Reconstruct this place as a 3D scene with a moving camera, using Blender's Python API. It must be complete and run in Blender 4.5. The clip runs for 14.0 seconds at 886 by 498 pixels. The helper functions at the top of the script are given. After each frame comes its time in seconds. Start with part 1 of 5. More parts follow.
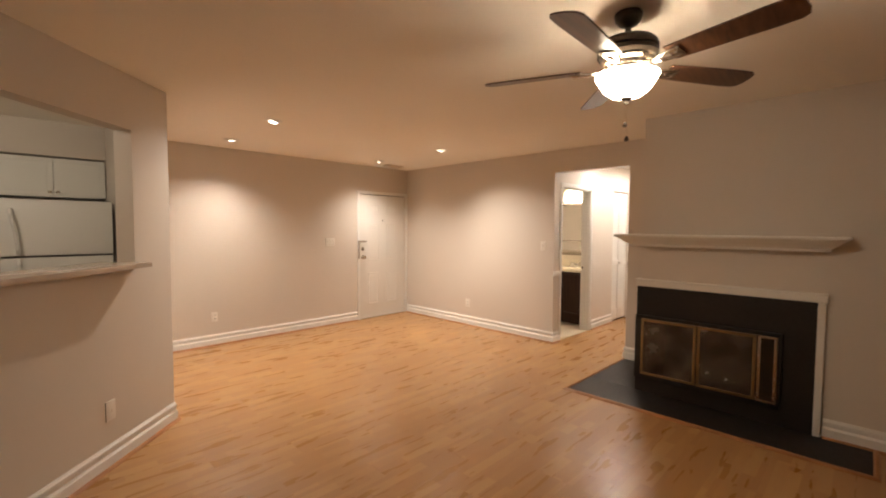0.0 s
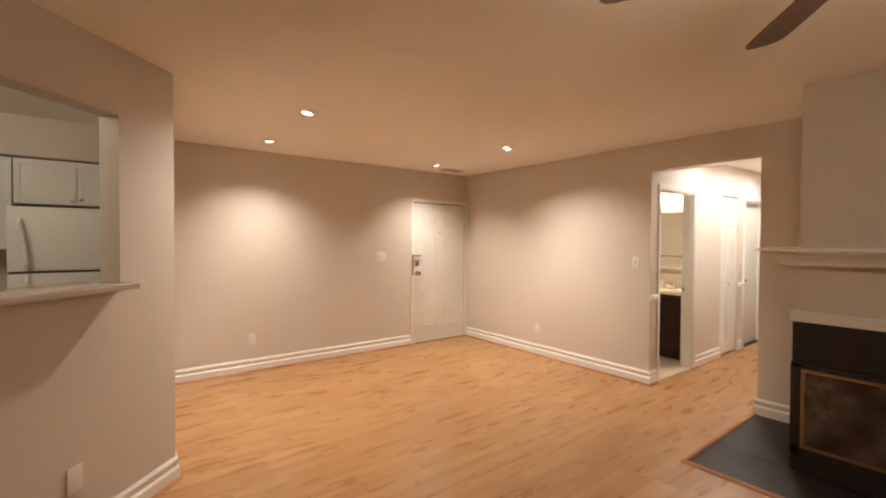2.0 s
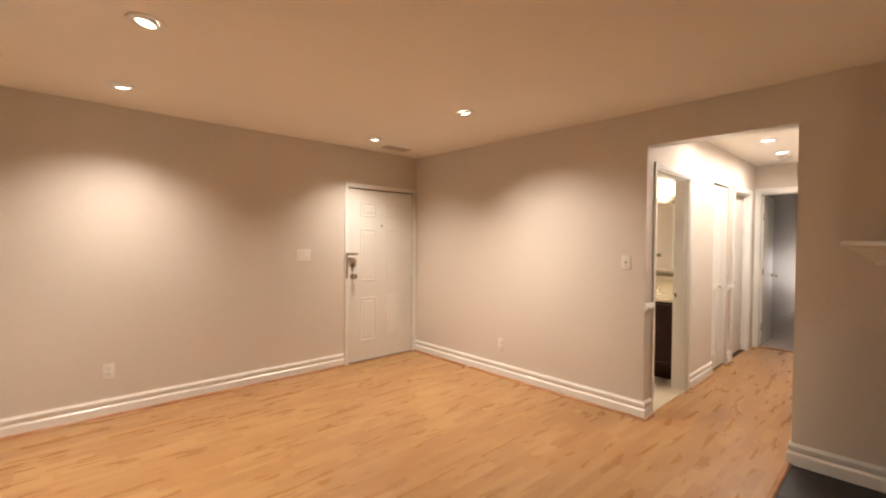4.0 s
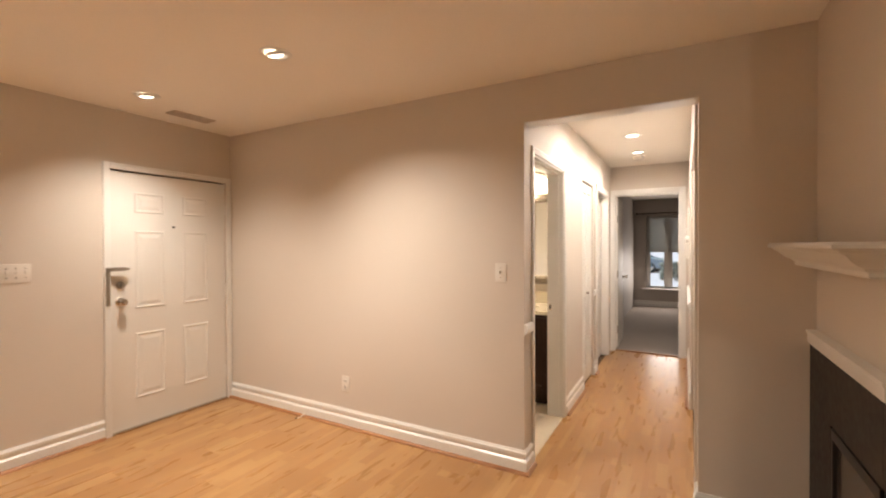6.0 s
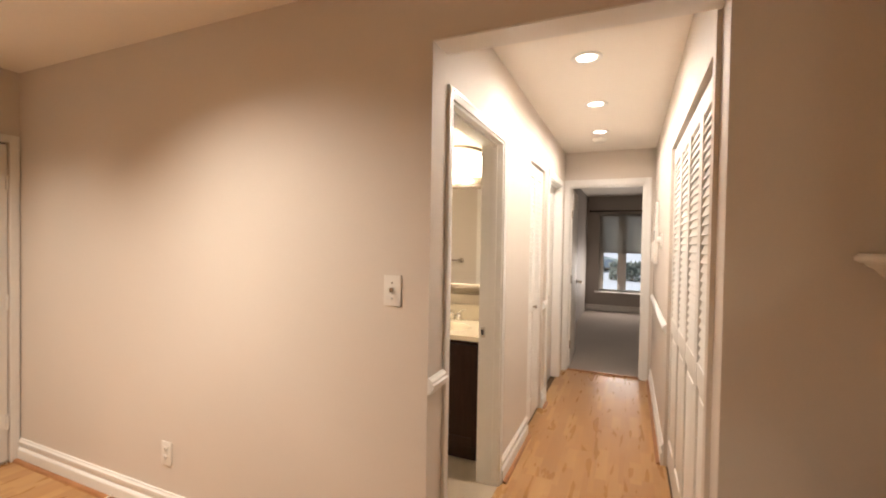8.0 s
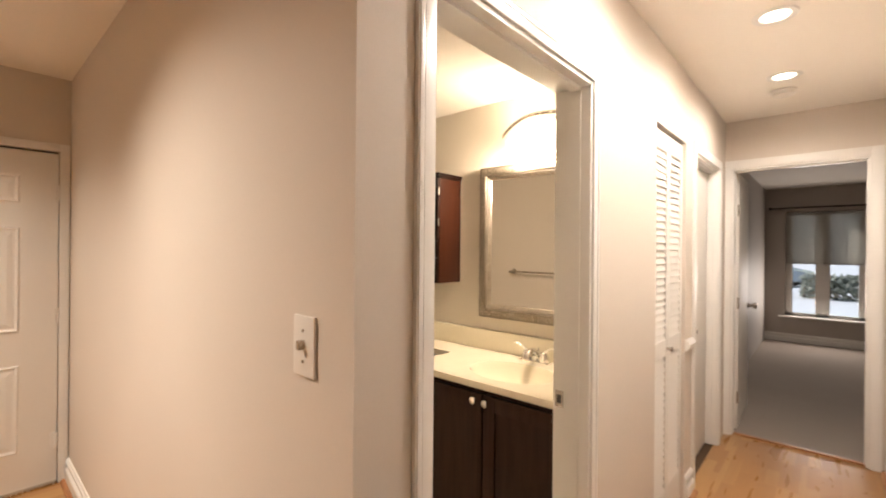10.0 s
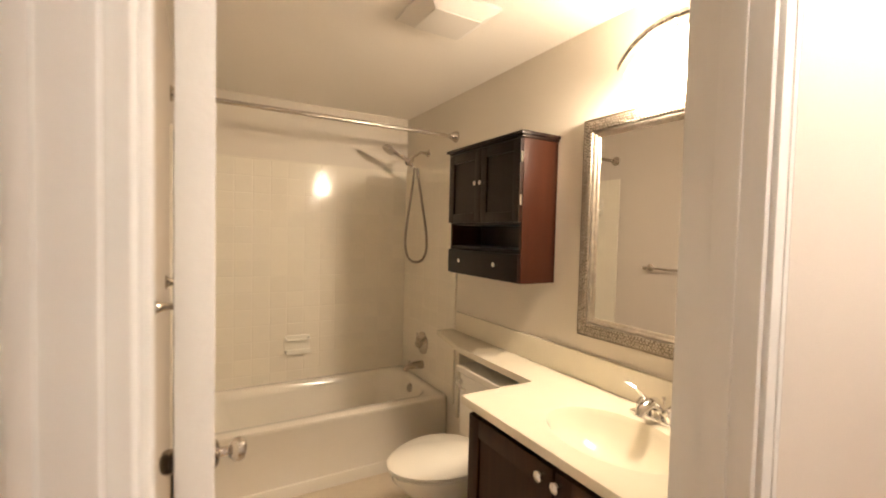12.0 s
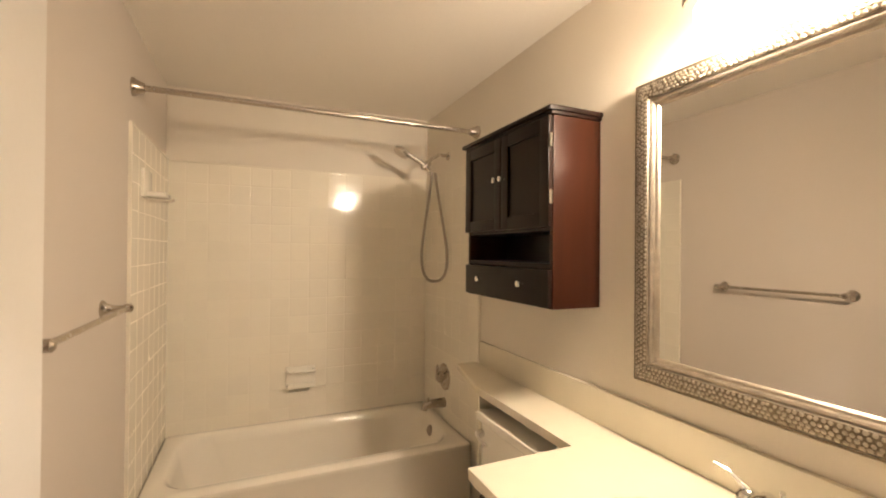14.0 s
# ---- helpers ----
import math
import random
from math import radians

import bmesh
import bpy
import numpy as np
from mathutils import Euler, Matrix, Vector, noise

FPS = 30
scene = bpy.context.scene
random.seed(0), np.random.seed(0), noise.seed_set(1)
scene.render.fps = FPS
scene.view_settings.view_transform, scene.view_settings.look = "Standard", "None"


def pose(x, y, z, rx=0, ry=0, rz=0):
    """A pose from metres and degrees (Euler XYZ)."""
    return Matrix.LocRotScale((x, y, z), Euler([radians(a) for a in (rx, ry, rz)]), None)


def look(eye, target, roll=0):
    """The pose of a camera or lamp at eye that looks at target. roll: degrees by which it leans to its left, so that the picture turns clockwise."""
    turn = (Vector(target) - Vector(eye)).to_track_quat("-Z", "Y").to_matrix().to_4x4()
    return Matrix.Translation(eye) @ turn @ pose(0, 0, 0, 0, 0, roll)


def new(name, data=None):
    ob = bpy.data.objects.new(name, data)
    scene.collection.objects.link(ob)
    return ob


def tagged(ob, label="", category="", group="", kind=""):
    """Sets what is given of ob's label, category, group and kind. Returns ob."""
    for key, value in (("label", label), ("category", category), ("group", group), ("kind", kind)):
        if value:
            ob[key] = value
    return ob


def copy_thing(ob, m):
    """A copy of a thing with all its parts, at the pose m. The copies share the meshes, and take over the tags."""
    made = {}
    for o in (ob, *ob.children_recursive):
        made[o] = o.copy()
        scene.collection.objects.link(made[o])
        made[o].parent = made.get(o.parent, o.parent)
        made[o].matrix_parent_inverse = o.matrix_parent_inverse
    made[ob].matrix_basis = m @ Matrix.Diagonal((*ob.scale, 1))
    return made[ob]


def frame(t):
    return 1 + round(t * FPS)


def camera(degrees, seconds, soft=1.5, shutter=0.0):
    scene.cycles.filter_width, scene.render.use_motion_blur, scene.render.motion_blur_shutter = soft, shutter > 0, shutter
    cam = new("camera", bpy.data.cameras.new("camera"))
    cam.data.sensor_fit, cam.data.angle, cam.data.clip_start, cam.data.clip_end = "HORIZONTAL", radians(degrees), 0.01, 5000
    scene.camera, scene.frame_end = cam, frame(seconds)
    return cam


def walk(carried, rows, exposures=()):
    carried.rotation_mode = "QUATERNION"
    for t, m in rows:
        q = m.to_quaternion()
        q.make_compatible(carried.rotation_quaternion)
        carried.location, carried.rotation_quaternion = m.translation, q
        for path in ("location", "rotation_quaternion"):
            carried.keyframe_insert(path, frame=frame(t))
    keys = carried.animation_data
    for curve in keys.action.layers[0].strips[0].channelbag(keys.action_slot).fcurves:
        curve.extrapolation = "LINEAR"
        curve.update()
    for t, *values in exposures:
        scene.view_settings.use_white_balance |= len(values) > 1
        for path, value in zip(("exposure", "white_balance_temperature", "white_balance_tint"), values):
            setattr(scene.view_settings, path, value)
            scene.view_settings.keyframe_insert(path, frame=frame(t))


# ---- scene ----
cam = camera(91.4, 14.0, soft=2.0, shutter=0.35)
PATH = [
    (0, (-0.192, 0.151, 1.469), (1.225, 1.559, 1.37), 0.3),
    (0.5, (-0.085, 0.322, 1.47), (1.294, 1.767, 1.371), 0.2),
    (1, (0.046, 0.46, 1.453), (1.368, 1.96, 1.382), 0.1),
    (1.5, (0.199, 0.627, 1.466), (1.452, 2.185, 1.408), 0.2),
    (2, (0.368, 0.807, 1.454), (1.579, 2.399, 1.416), 0.3),
    (2.2, (0.449, 0.875, 1.462), (1.635, 2.485, 1.42), 0.4),
    (4.5, (1.399, 1.781, 1.399), (2.867, 3.139, 1.359), 0.3),
    (5, (1.627, 1.918, 1.418), (3.206, 3.145, 1.378), -0.1),
    (5.5, (1.867, 2.039, 1.422), (3.532, 3.147, 1.392), -0.4),
    (6, (2.106, 2.146, 1.414), (3.851, 3.122, 1.397), -0.2),
    (6.5, (2.385, 2.198, 1.418), (4.181, 3.076, 1.391), -0.0),
    (7, (2.672, 2.257, 1.429), (4.505, 3.055, 1.394), 0.7),
    (7.2, (2.782, 2.277, 1.43), (4.627, 3.047, 1.389), 1.0),
    (9.3, (3.92, 2.377, 1.438), (5.614, 3.441, 1.428), 0.6),
    (9.5, (4.012, 2.381, 1.428), (5.653, 3.524, 1.424), 0.5),
    (10, (4.225, 2.402, 1.432), (5.717, 3.734, 1.431), 0.5),
    (10.5, (4.422, 2.45, 1.43), (5.765, 3.932, 1.418), 1.1),
    (11, (4.604, 2.52, 1.434), (5.804, 4.119, 1.386), 1.7),
    (11.5, (4.79, 2.593, 1.442), (5.849, 4.288, 1.362), 1.7),
    (12, (4.916, 2.683, 1.442), (5.906, 4.419, 1.365), 1.4),
    (12.5, (5.047, 2.783, 1.433), (5.956, 4.565, 1.391), 1.3),
    (13, (5.109, 2.875, 1.435), (5.993, 4.669, 1.412), 0.7),
    (13.5, (5.182, 2.954, 1.435), (6.029, 4.766, 1.427), 0.3),
    (14, (5.247, 3.0, 1.411), (6.05, 4.832, 1.422), 0.5),
]
walk(cam, [(t, look(eye, target, roll)) for t, eye, target, roll in PATH])

# ---- light ----
H = 2.44            # ceiling height
BATH_H = 2.295      # bathroom ceiling
X1 = 4.68           # living room face of the wall with the hall opening
X1B = 4.81          # bathroom face of the same wall
Y1 = 5.87           # wall with the entry door
YL, YLB = 3.012, 3.14   # hall left wall, hall face and back face
YR = 2.10           # hall right wall
XE = 8.24           # hall end wall
XB = 6.325          # bathroom mirror wall
YB = 5.74           # bathroom back wall
WARM = (1.0, 0.85, 0.67)

world = bpy.data.worlds.new("world")
scene.world = world
world.use_nodes = True
wn = world.node_tree.nodes
sky = wn.new("ShaderNodeTexSky")
sky.sky_type = "NISHITA"
sky.sun_disc = False
sky.sun_elevation = radians(35)
sky.sun_rotation = radians(200)
sky.air_density = 1.5
wn["Background"].inputs["Strength"].default_value = 0.15
world.node_tree.links.new(sky.outputs["Color"], wn["Background"].inputs["Color"])

sun_data = bpy.data.lights.new("sun", "SUN")
sun_data.energy, sun_data.angle, sun_data.color = 5.0, radians(10), (1.0, 0.97, 0.92)
sun = new("sun", sun_data)
sun.matrix_world = look((4, 14, 12), (0, 0, 0))


def spot(name, x, y, z, watts, degrees, blend, colour=WARM, radius=0.04, aim=(0, 0)):
    d = bpy.data.lights.new(name, "SPOT")
    d.energy, d.spot_size, d.spot_blend, d.color, d.shadow_soft_size = watts, radians(degrees), blend, colour, radius
    ob = new(name, d)
    ob.matrix_world = look((x, y, z), (x + aim[0], y + aim[1], z - 1))
    return ob


def bulb(name, x, y, z, watts, colour=WARM, radius=0.05):
    d = bpy.data.lights.new(name, "POINT")
    d.energy, d.color, d.shadow_soft_size = watts, colour, radius
    ob = new(name, d)
    ob.location = (x, y, z)
    return ob


LIVING_CANS = [(1.56, 4.10), (3.69, 4.05), (3.69, 5.33), (1.60, 5.27)]
HALL_CANS = [(5.70, 2.57), (6.54, 2.58), (7.37, 2.60)]
# the swivelling lamps are turned a little towards the walls
AIMS = [(-0.30, -0.10, 160), (0.20, -0.12, 178), (0.05, -0.04, 120), (0.0, 0.0, 134)]
for (cx, cy), (ax, ay, watts) in zip(LIVING_CANS, AIMS):
    spot("can_lamp", cx, cy, H - 0.030, watts, 126, 1.0, (1.0, 0.88, 0.755), aim=(ax, ay))
for (cx, cy), watts in zip(HALL_CANS, (88, 72, 66)):
    spot("hall_lamp", cx, cy, H - 0.006, watts, 174, 0.7, (1.0, 0.885, 0.79))
FAN = (1.81, 0.97)
bulb("fan_bulb", FAN[0], FAN[1], 2.112, 20, (1.0, 0.80, 0.56), 0.03)
VAN_Y = 3.53
# the frosted front of the vanity light holds back most of the glare; the light leaves it above and below
VANITY_WARM = (1.0, 0.80, 0.605)
for k in (-0.08, 0.08):
    spot("vanity_down_lamp", XB - 0.085, VAN_Y + k, 1.935, 46, 168, 1.0, VANITY_WARM, 0.05, aim=(-0.08, 0.95))
    up = spot("vanity_up_lamp", XB - 0.085, VAN_Y + k, 2.06, 14, 136, 1.0, VANITY_WARM, 0.05)
    up.matrix_world = look((XB - 0.085, VAN_Y + k, 2.06), (XB - 0.40, VAN_Y + k + 0.55, 2.60))
# kitchen ceiling lamp and the daylight in the bedroom window
bulb("kitchen_lamp", -0.9, 3.9, H - 0.10, 25, (1.0, 0.86, 0.68), 0.10)
daylight = bpy.data.lights.new("window_daylight", "AREA")
daylight.shape, daylight.size, daylight.size_y, daylight.energy, daylight.color = "RECTANGLE", 0.80, 0.78, 19, (1.0, 0.87, 0.78)
dl = new("window_daylight", daylight)
dl.matrix_world = look((13.02, 2.45, 0.85), (12.0, 2.45, 0.75))
scene.view_settings.exposure = 0.0

# ---- materials ----


def material(name, colour, rough=0.5, metal=0.0, grain=0.0, scale=40.0, bump=0.0, blotch=0.0, blotch_scale=2.0,
             coat=0.0, emit=0.0, vary=0.0, emit_colour=None, rough_vary=0.0):
    """A principled material with fine grain, broad blotches and relief."""
    m = bpy.data.materials.new(name)
    m.use_nodes = True
    n, l = m.node_tree.nodes, m.node_tree.links
    b = n["Principled BSDF"]
    b.inputs["Roughness"].default_value = rough
    b.inputs["Metallic"].default_value = metal
    b.inputs["Coat Weight"].default_value = coat
    col = n.new("ShaderNodeRGB")
    col.outputs[0].default_value = (*colour, 1)
    out = col.outputs[0]
    tc = n.new("ShaderNodeTexCoord")

    def dim(out, factor_socket, lo, hi):
        mp = n.new("ShaderNodeMapRange")
        mp.inputs[3].default_value, mp.inputs[4].default_value = lo, hi
        l.new(factor_socket, mp.inputs[0])
        mx = n.new("ShaderNodeMix")
        mx.data_type, mx.blend_type = "RGBA", "MULTIPLY"
        mx.inputs[0].default_value = 1.0
        l.new(out, mx.inputs[6])
        l.new(mp.outputs[0], mx.inputs[7])
        return mx.outputs[2]

    if grain or bump or rough_vary:
        nz = n.new("ShaderNodeTexNoise")
        nz.inputs["Scale"].default_value, nz.inputs["Detail"].default_value = scale, 4
        l.new(tc.outputs["Object"], nz.inputs["Vector"])
        if grain:
            out = dim(out, nz.outputs[0], 1 - grain, 1 + grain)
        if bump:
            bp = n.new("ShaderNodeBump")
            bp.inputs["Strength"].default_value, bp.inputs["Distance"].default_value = bump, 0.002
            l.new(nz.outputs[0], bp.inputs["Height"])
            l.new(bp.outputs[0], b.inputs["Normal"])
        if rough_vary:
            mr = n.new("ShaderNodeMapRange")
            mr.inputs[3].default_value, mr.inputs[4].default_value = rough - rough_vary, rough + rough_vary
            l.new(nz.outputs[0], mr.inputs[0])
            l.new(mr.outputs[0], b.inputs["Roughness"])
    if blotch:
        nb = n.new("ShaderNodeTexNoise")
        nb.inputs["Scale"].default_value, nb.inputs["Detail"].default_value = blotch_scale, 3
        l.new(tc.outputs["Object"], nb.inputs["Vector"])
        out = dim(out, nb.outputs[0], 1 - blotch, 1 + blotch)
    if vary:
        oi = n.new("ShaderNodeObjectInfo")
        out = dim(out, oi.outputs["Random"], 1 - vary, 1 + vary)
    l.new(out, b.inputs["Base Color"])
    if emit:
        b.inputs["Emission Color"].default_value = (*(emit_colour or colour), 1)
        b.inputs["Emission Strength"].default_value = emit
    return m


def glass(name, colour=(1, 1, 1), rough=0.0, opaque=0.0):
    m = bpy.data.materials.new(name)
    m.use_nodes = True
    b = m.node_tree.nodes["Principled BSDF"]
    b.inputs["Base Color"].default_value = (*colour, 1)
    b.inputs["Transmission Weight"].default_value = 1.0 - opaque
    b.inputs["Roughness"].default_value = rough
    b.inputs["IOR"].default_value = 1.45
    return m


def laminate(name):
    """Honey three-strip laminate: staves of differing tone along x, streaky grain, satin lacquer."""
    m = bpy.data.materials.new(name)
    m.use_nodes = True
    n, l = m.node_tree.nodes, m.node_tree.links
    b = n["Principled BSDF"]
    geo = n.new("ShaderNodeNewGeometry")
    oi = n.new("ShaderNodeObjectInfo")
    br = n.new("ShaderNodeTexBrick")
    br.offset, br.offset_frequency = 0.43, 2
    br.inputs["Scale"].default_value = 1.0
    br.inputs["Brick Width"].default_value, br.inputs["Row Height"].default_value = 0.41, 0.0657
    br.inputs["Mortar Size"].default_value = 0.0
    br.inputs["Mortar Smooth"].default_value = 0.2
    br.inputs["Color1"].default_value = (0, 0, 0, 1)
    br.inputs["Color2"].default_value = (1, 1, 1, 1)
    br.inputs["Mortar"].default_value = (0.30, 0.30, 0.30, 1)
    sh = n.new("ShaderNodeVectorMath")
    sh.operation = "MULTIPLY_ADD"
    comb = n.new("ShaderNodeCombineXYZ")
    l.new(oi.outputs["Random"], comb.inputs[0])
    sh.inputs[1].default_value = (3.7, 0, 0)
    l.new(comb.outputs[0], sh.inputs[0])
    l.new(geo.outputs["Position"], sh.inputs[2])
    l.new(sh.outputs[0], br.inputs["Vector"])
    st = n.new("ShaderNodeMapping")
    st.inputs["Scale"].default_value = (1.7, 10, 1)
    l.new(sh.outputs[0], st.inputs["Vector"])
    nz = n.new("ShaderNodeTexNoise")
    nz.inputs["Scale"].default_value, nz.inputs["Detail"].default_value, nz.inputs["Distortion"].default_value = 1.6, 2, 0.35
    l.new(st.outputs[0], nz.inputs["Vector"])
    st2 = n.new("ShaderNodeMapping")
    st2.inputs["Scale"].default_value = (9, 160, 1)
    l.new(sh.outputs[0], st2.inputs["Vector"])
    nf = n.new("ShaderNodeTexNoise")
    nf.inputs["Scale"].default_value, nf.inputs["Detail"].default_value = 1.0, 3
    l.new(st2.outputs[0], nf.inputs["Vector"])
    add = n.new("ShaderNodeMath")
    add.operation = "MULTIPLY_ADD"
    add.inputs[1].default_value = 0.50
    l.new(br.outputs["Color"], add.inputs[0])
    mul = n.new("ShaderNodeMath")
    mul.operation = "MULTIPLY_ADD"
    mul.inputs[1].default_value = 0.40
    mul.inputs[2].default_value = 0.0
    l.new(nz.outputs[0], mul.inputs[0])
    l.new(mul.outputs[0], add.inputs[2])
    add2 = n.new("ShaderNodeMath")
    add2.operation = "MULTIPLY_ADD"
    add2.inputs[1].default_value = 0.13
    l.new(nf.outputs[0], add2.inputs[0])
    l.new(add.outputs[0], add2.inputs[2])
    ramp = n.new("ShaderNodeValToRGB")
    e = ramp.color_ramp.elements
    e[0].position, e[0].color = 0.0, (0.348, 0.167, 0.059, 1)
    e[1].position, e[1].color = 0.95, (0.53, 0.315, 0.130, 1)
    mid = ramp.color_ramp.elements.new(0.5)
    mid.color = (0.395, 0.207, 0.077, 1)
    l.new(add2.outputs[0], ramp.inputs[0])
    l.new(ramp.outputs[0], b.inputs["Base Color"])
    mr = n.new("ShaderNodeMapRange")
    mr.inputs[3].default_value, mr.inputs[4].default_value = 0.22, 0.36
    l.new(nz.outputs[0], mr.inputs[0])
    l.new(mr.outputs[0], b.inputs["Roughness"])
    bp = n.new("ShaderNodeBump")
    bp.inputs["Strength"].default_value, bp.inputs["Distance"].default_value = 0.02, 0.0006
    l.new(nf.outputs[0], bp.inputs["Height"])
    l.new(bp.outputs[0], b.inputs["Normal"])
    return m


def streaked(name, dark, light, rough, along=(3, 3, 40), vary=0.0, coat=0.0):
    """Stained wood with streaks."""
    m = bpy.data.materials.new(name)
    m.use_nodes = True
    n, l = m.node_tree.nodes, m.node_tree.links
    b = n["Principled BSDF"]
    tc = n.new("ShaderNodeTexCoord")
    mp = n.new("ShaderNodeMapping")
    mp.inputs["Scale"].default_value = along
    l.new(tc.outputs["Object"], mp.inputs["Vector"])
    nz = n.new("ShaderNodeTexNoise")
    nz.inputs["Scale"].default_value, nz.inputs["Detail"].default_value, nz.inputs["Distortion"].default_value = 1.5, 5, 0.4
    l.new(mp.outputs[0], nz.inputs["Vector"])
    ramp = n.new("ShaderNodeValToRGB")
    e = ramp.color_ramp.elements
    e[0].position, e[0].color = 0.3, (*dark, 1)
    e[1].position, e[1].color = 0.75, (*light, 1)
    l.new(nz.outputs[0], ramp.inputs[0])
    l.new(ramp.outputs[0], b.inputs["Base Color"])
    b.inputs["Roughness"].default_value = rough
    b.inputs["Coat Weight"].default_value = coat
    bp = n.new("ShaderNodeBump")
    bp.inputs["Strength"].default_value, bp.inputs["Distance"].default_value = 0.1, 0.001
    l.new(nz.outputs[0], bp.inputs["Height"])
    l.new(bp.outputs[0], b.inputs["Normal"])
    return m


WALL = material("greige_wall_paint", (0.652, 0.585, 0.513), 0.62, grain=0.03, scale=220, bump=0.12, blotch=0.03, blotch_scale=1.3)
WALL_BATH = material("cream_bathroom_paint", (0.715, 0.655, 0.555), 0.5, grain=0.03, scale=220, bump=0.12, blotch=0.03, blotch_scale=1.3)
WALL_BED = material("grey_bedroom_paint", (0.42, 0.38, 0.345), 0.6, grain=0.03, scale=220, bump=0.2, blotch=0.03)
CEIL = material("ceiling_paint", (0.90, 0.85, 0.775), 0.8, grain=0.04, scale=160, bump=0.5, blotch=0.03, blotch_scale=0.9)
TRIM = material("white_trim_enamel", (0.80, 0.78, 0.74), 0.28, grain=0.02, scale=60, bump=0.12, blotch=0.03, blotch_scale=3)
DOOR = material("white_door_enamel", (0.78, 0.75, 0.70), 0.46, grain=0.02, scale=90, bump=0.2, blotch=0.03, blotch_scale=2)
CABINET = material("white_cabinet_lacquer", (0.74, 0.73, 0.69), 0.35, grain=0.02, scale=70, bump=0.1, blotch=0.02)
APPLIANCE = material("white_appliance_enamel", (0.78, 0.77, 0.74), 0.3, grain=0.02, scale=300, bump=0.3, blotch=0.02)
COUNTER = material("beige_laminate_counter", (0.47, 0.38, 0.30), 0.18, grain=0.12, scale=260, blotch=0.05)
FLOOR = laminate("honey_laminate")
FLOOR_TRIM = streaked("reddish_wood_trim", (0.27, 0.11, 0.042), (0.48, 0.23, 0.095), 0.35, along=(4, 4, 30))
UNDER = material("dark_underlay", (0.10, 0.06, 0.035), 0.9, grain=0.1)
SLATE = material("black_slate", (0.021, 0.017, 0.015), 0.50, grain=0.35, scale=35, bump=0.35, blotch=0.3, blotch_scale=5, rough_vary=0.12)
SLATE.node_tree.nodes["Principled BSDF"].inputs["Specular IOR Level"].default_value = 0.32
SOOT = material("sooty_firebrick", (0.10, 0.085, 0.07), 0.95, grain=0.4, scale=25, bump=0.6, blotch=0.3)
IRON = material("black_enamelled_steel", (0.012, 0.011, 0.011), 0.4, grain=0.2, scale=60, bump=0.1)
BRASS = material("antique_brass", (0.36, 0.255, 0.14), 0.36, metal=1.0, grain=0.12, scale=50, blotch=0.15, blotch_scale=8)
STEEL = material("brushed_nickel", (0.52, 0.47, 0.41), 0.26, metal=1.0, grain=0.08, scale=90, rough_vary=0.06)
HOSE = material("dull_metal_hose", (0.36, 0.32, 0.27), 0.42, metal=0.9, grain=0.3, scale=240, bump=0.5)
CHROME = material("polished_chrome", (0.82, 0.81, 0.79), 0.10, metal=1.0, grain=0.03, scale=40)
SMOKED = glass("smoked_fire_glass", (0.36, 0.31, 0.26), 0.10, 0.14)
# smoke stains on the fire doors' glass
gn, gl = SMOKED.node_tree.nodes, SMOKED.node_tree.links
stain = gn.new("ShaderNodeTexNoise")
stain.inputs["Scale"].default_value, stain.inputs["Detail"].default_value = 5.0, 4
gl.new(gn.new("ShaderNodeTexCoord").outputs["Object"], stain.inputs["Vector"])
film = gn.new("ShaderNodeValToRGB")
film.color_ramp.elements[0].position, film.color_ramp.elements[0].color = 0.35, (0.16, 0.13, 0.105, 1)
film.color_ramp.elements[1].position, film.color_ramp.elements[1].color = 0.68, (0.60, 0.50, 0.42, 1)
gl.new(stain.outputs[0], film.inputs[0])
gl.new(film.outputs[0], gn["Principled BSDF"].inputs["Base Color"])
haze = gn.new("ShaderNodeMapRange")
haze.inputs[1].default_value, haze.inputs[2].default_value, haze.inputs[3].default_value, haze.inputs[4].default_value = 0.3, 0.7, 0.04, 0.30
gl.new(stain.outputs[0], haze.inputs[0])
gl.new(haze.outputs[0], gn["Principled BSDF"].inputs["Roughness"])
DARK_GLASS = glass("dark_fire_glass", (0.05, 0.045, 0.04), 0.08, 0.3)
BRONZE = material("dark_bronze", (0.055, 0.042, 0.032), 0.42, metal=0.7, grain=0.2, scale=50, blotch=0.15)
BLADE = streaked("walnut_blade", (0.045, 0.018, 0.009), (0.14, 0.060, 0.028), 0.30, along=(2, 30, 30))
BOWL = material("lit_opal_bowl", (0.95, 0.90, 0.82), 0.25, emit=52.0, emit_colour=(1.0, 0.83, 0.62), grain=0.02)
OPAL = material("lit_opal_glass", (0.95, 0.90, 0.82), 0.25, emit=8.0, emit_colour=(1.0, 0.86, 0.66), grain=0.02)
LENS = material("lit_can_lens", (0.9, 0.88, 0.8), 0.4, emit=9.0, emit_colour=(1.0, 0.88, 0.70), grain=0.02)
PLASTIC = material("white_plastic", (0.78, 0.74, 0.68), 0.35, grain=0.02, scale=80)
SLOT = material("dark_slot", (0.05, 0.045, 0.04), 0.6, grain=0.1)
VENT = material("tan_vent_enamel", (0.55, 0.45, 0.36), 0.5, grain=0.06)
ESPRESSO = streaked("espresso_wood", (0.007, 0.0035, 0.0025), (0.016, 0.007, 0.0045), 0.30, along=(14, 14, 2.0), coat=0.05)
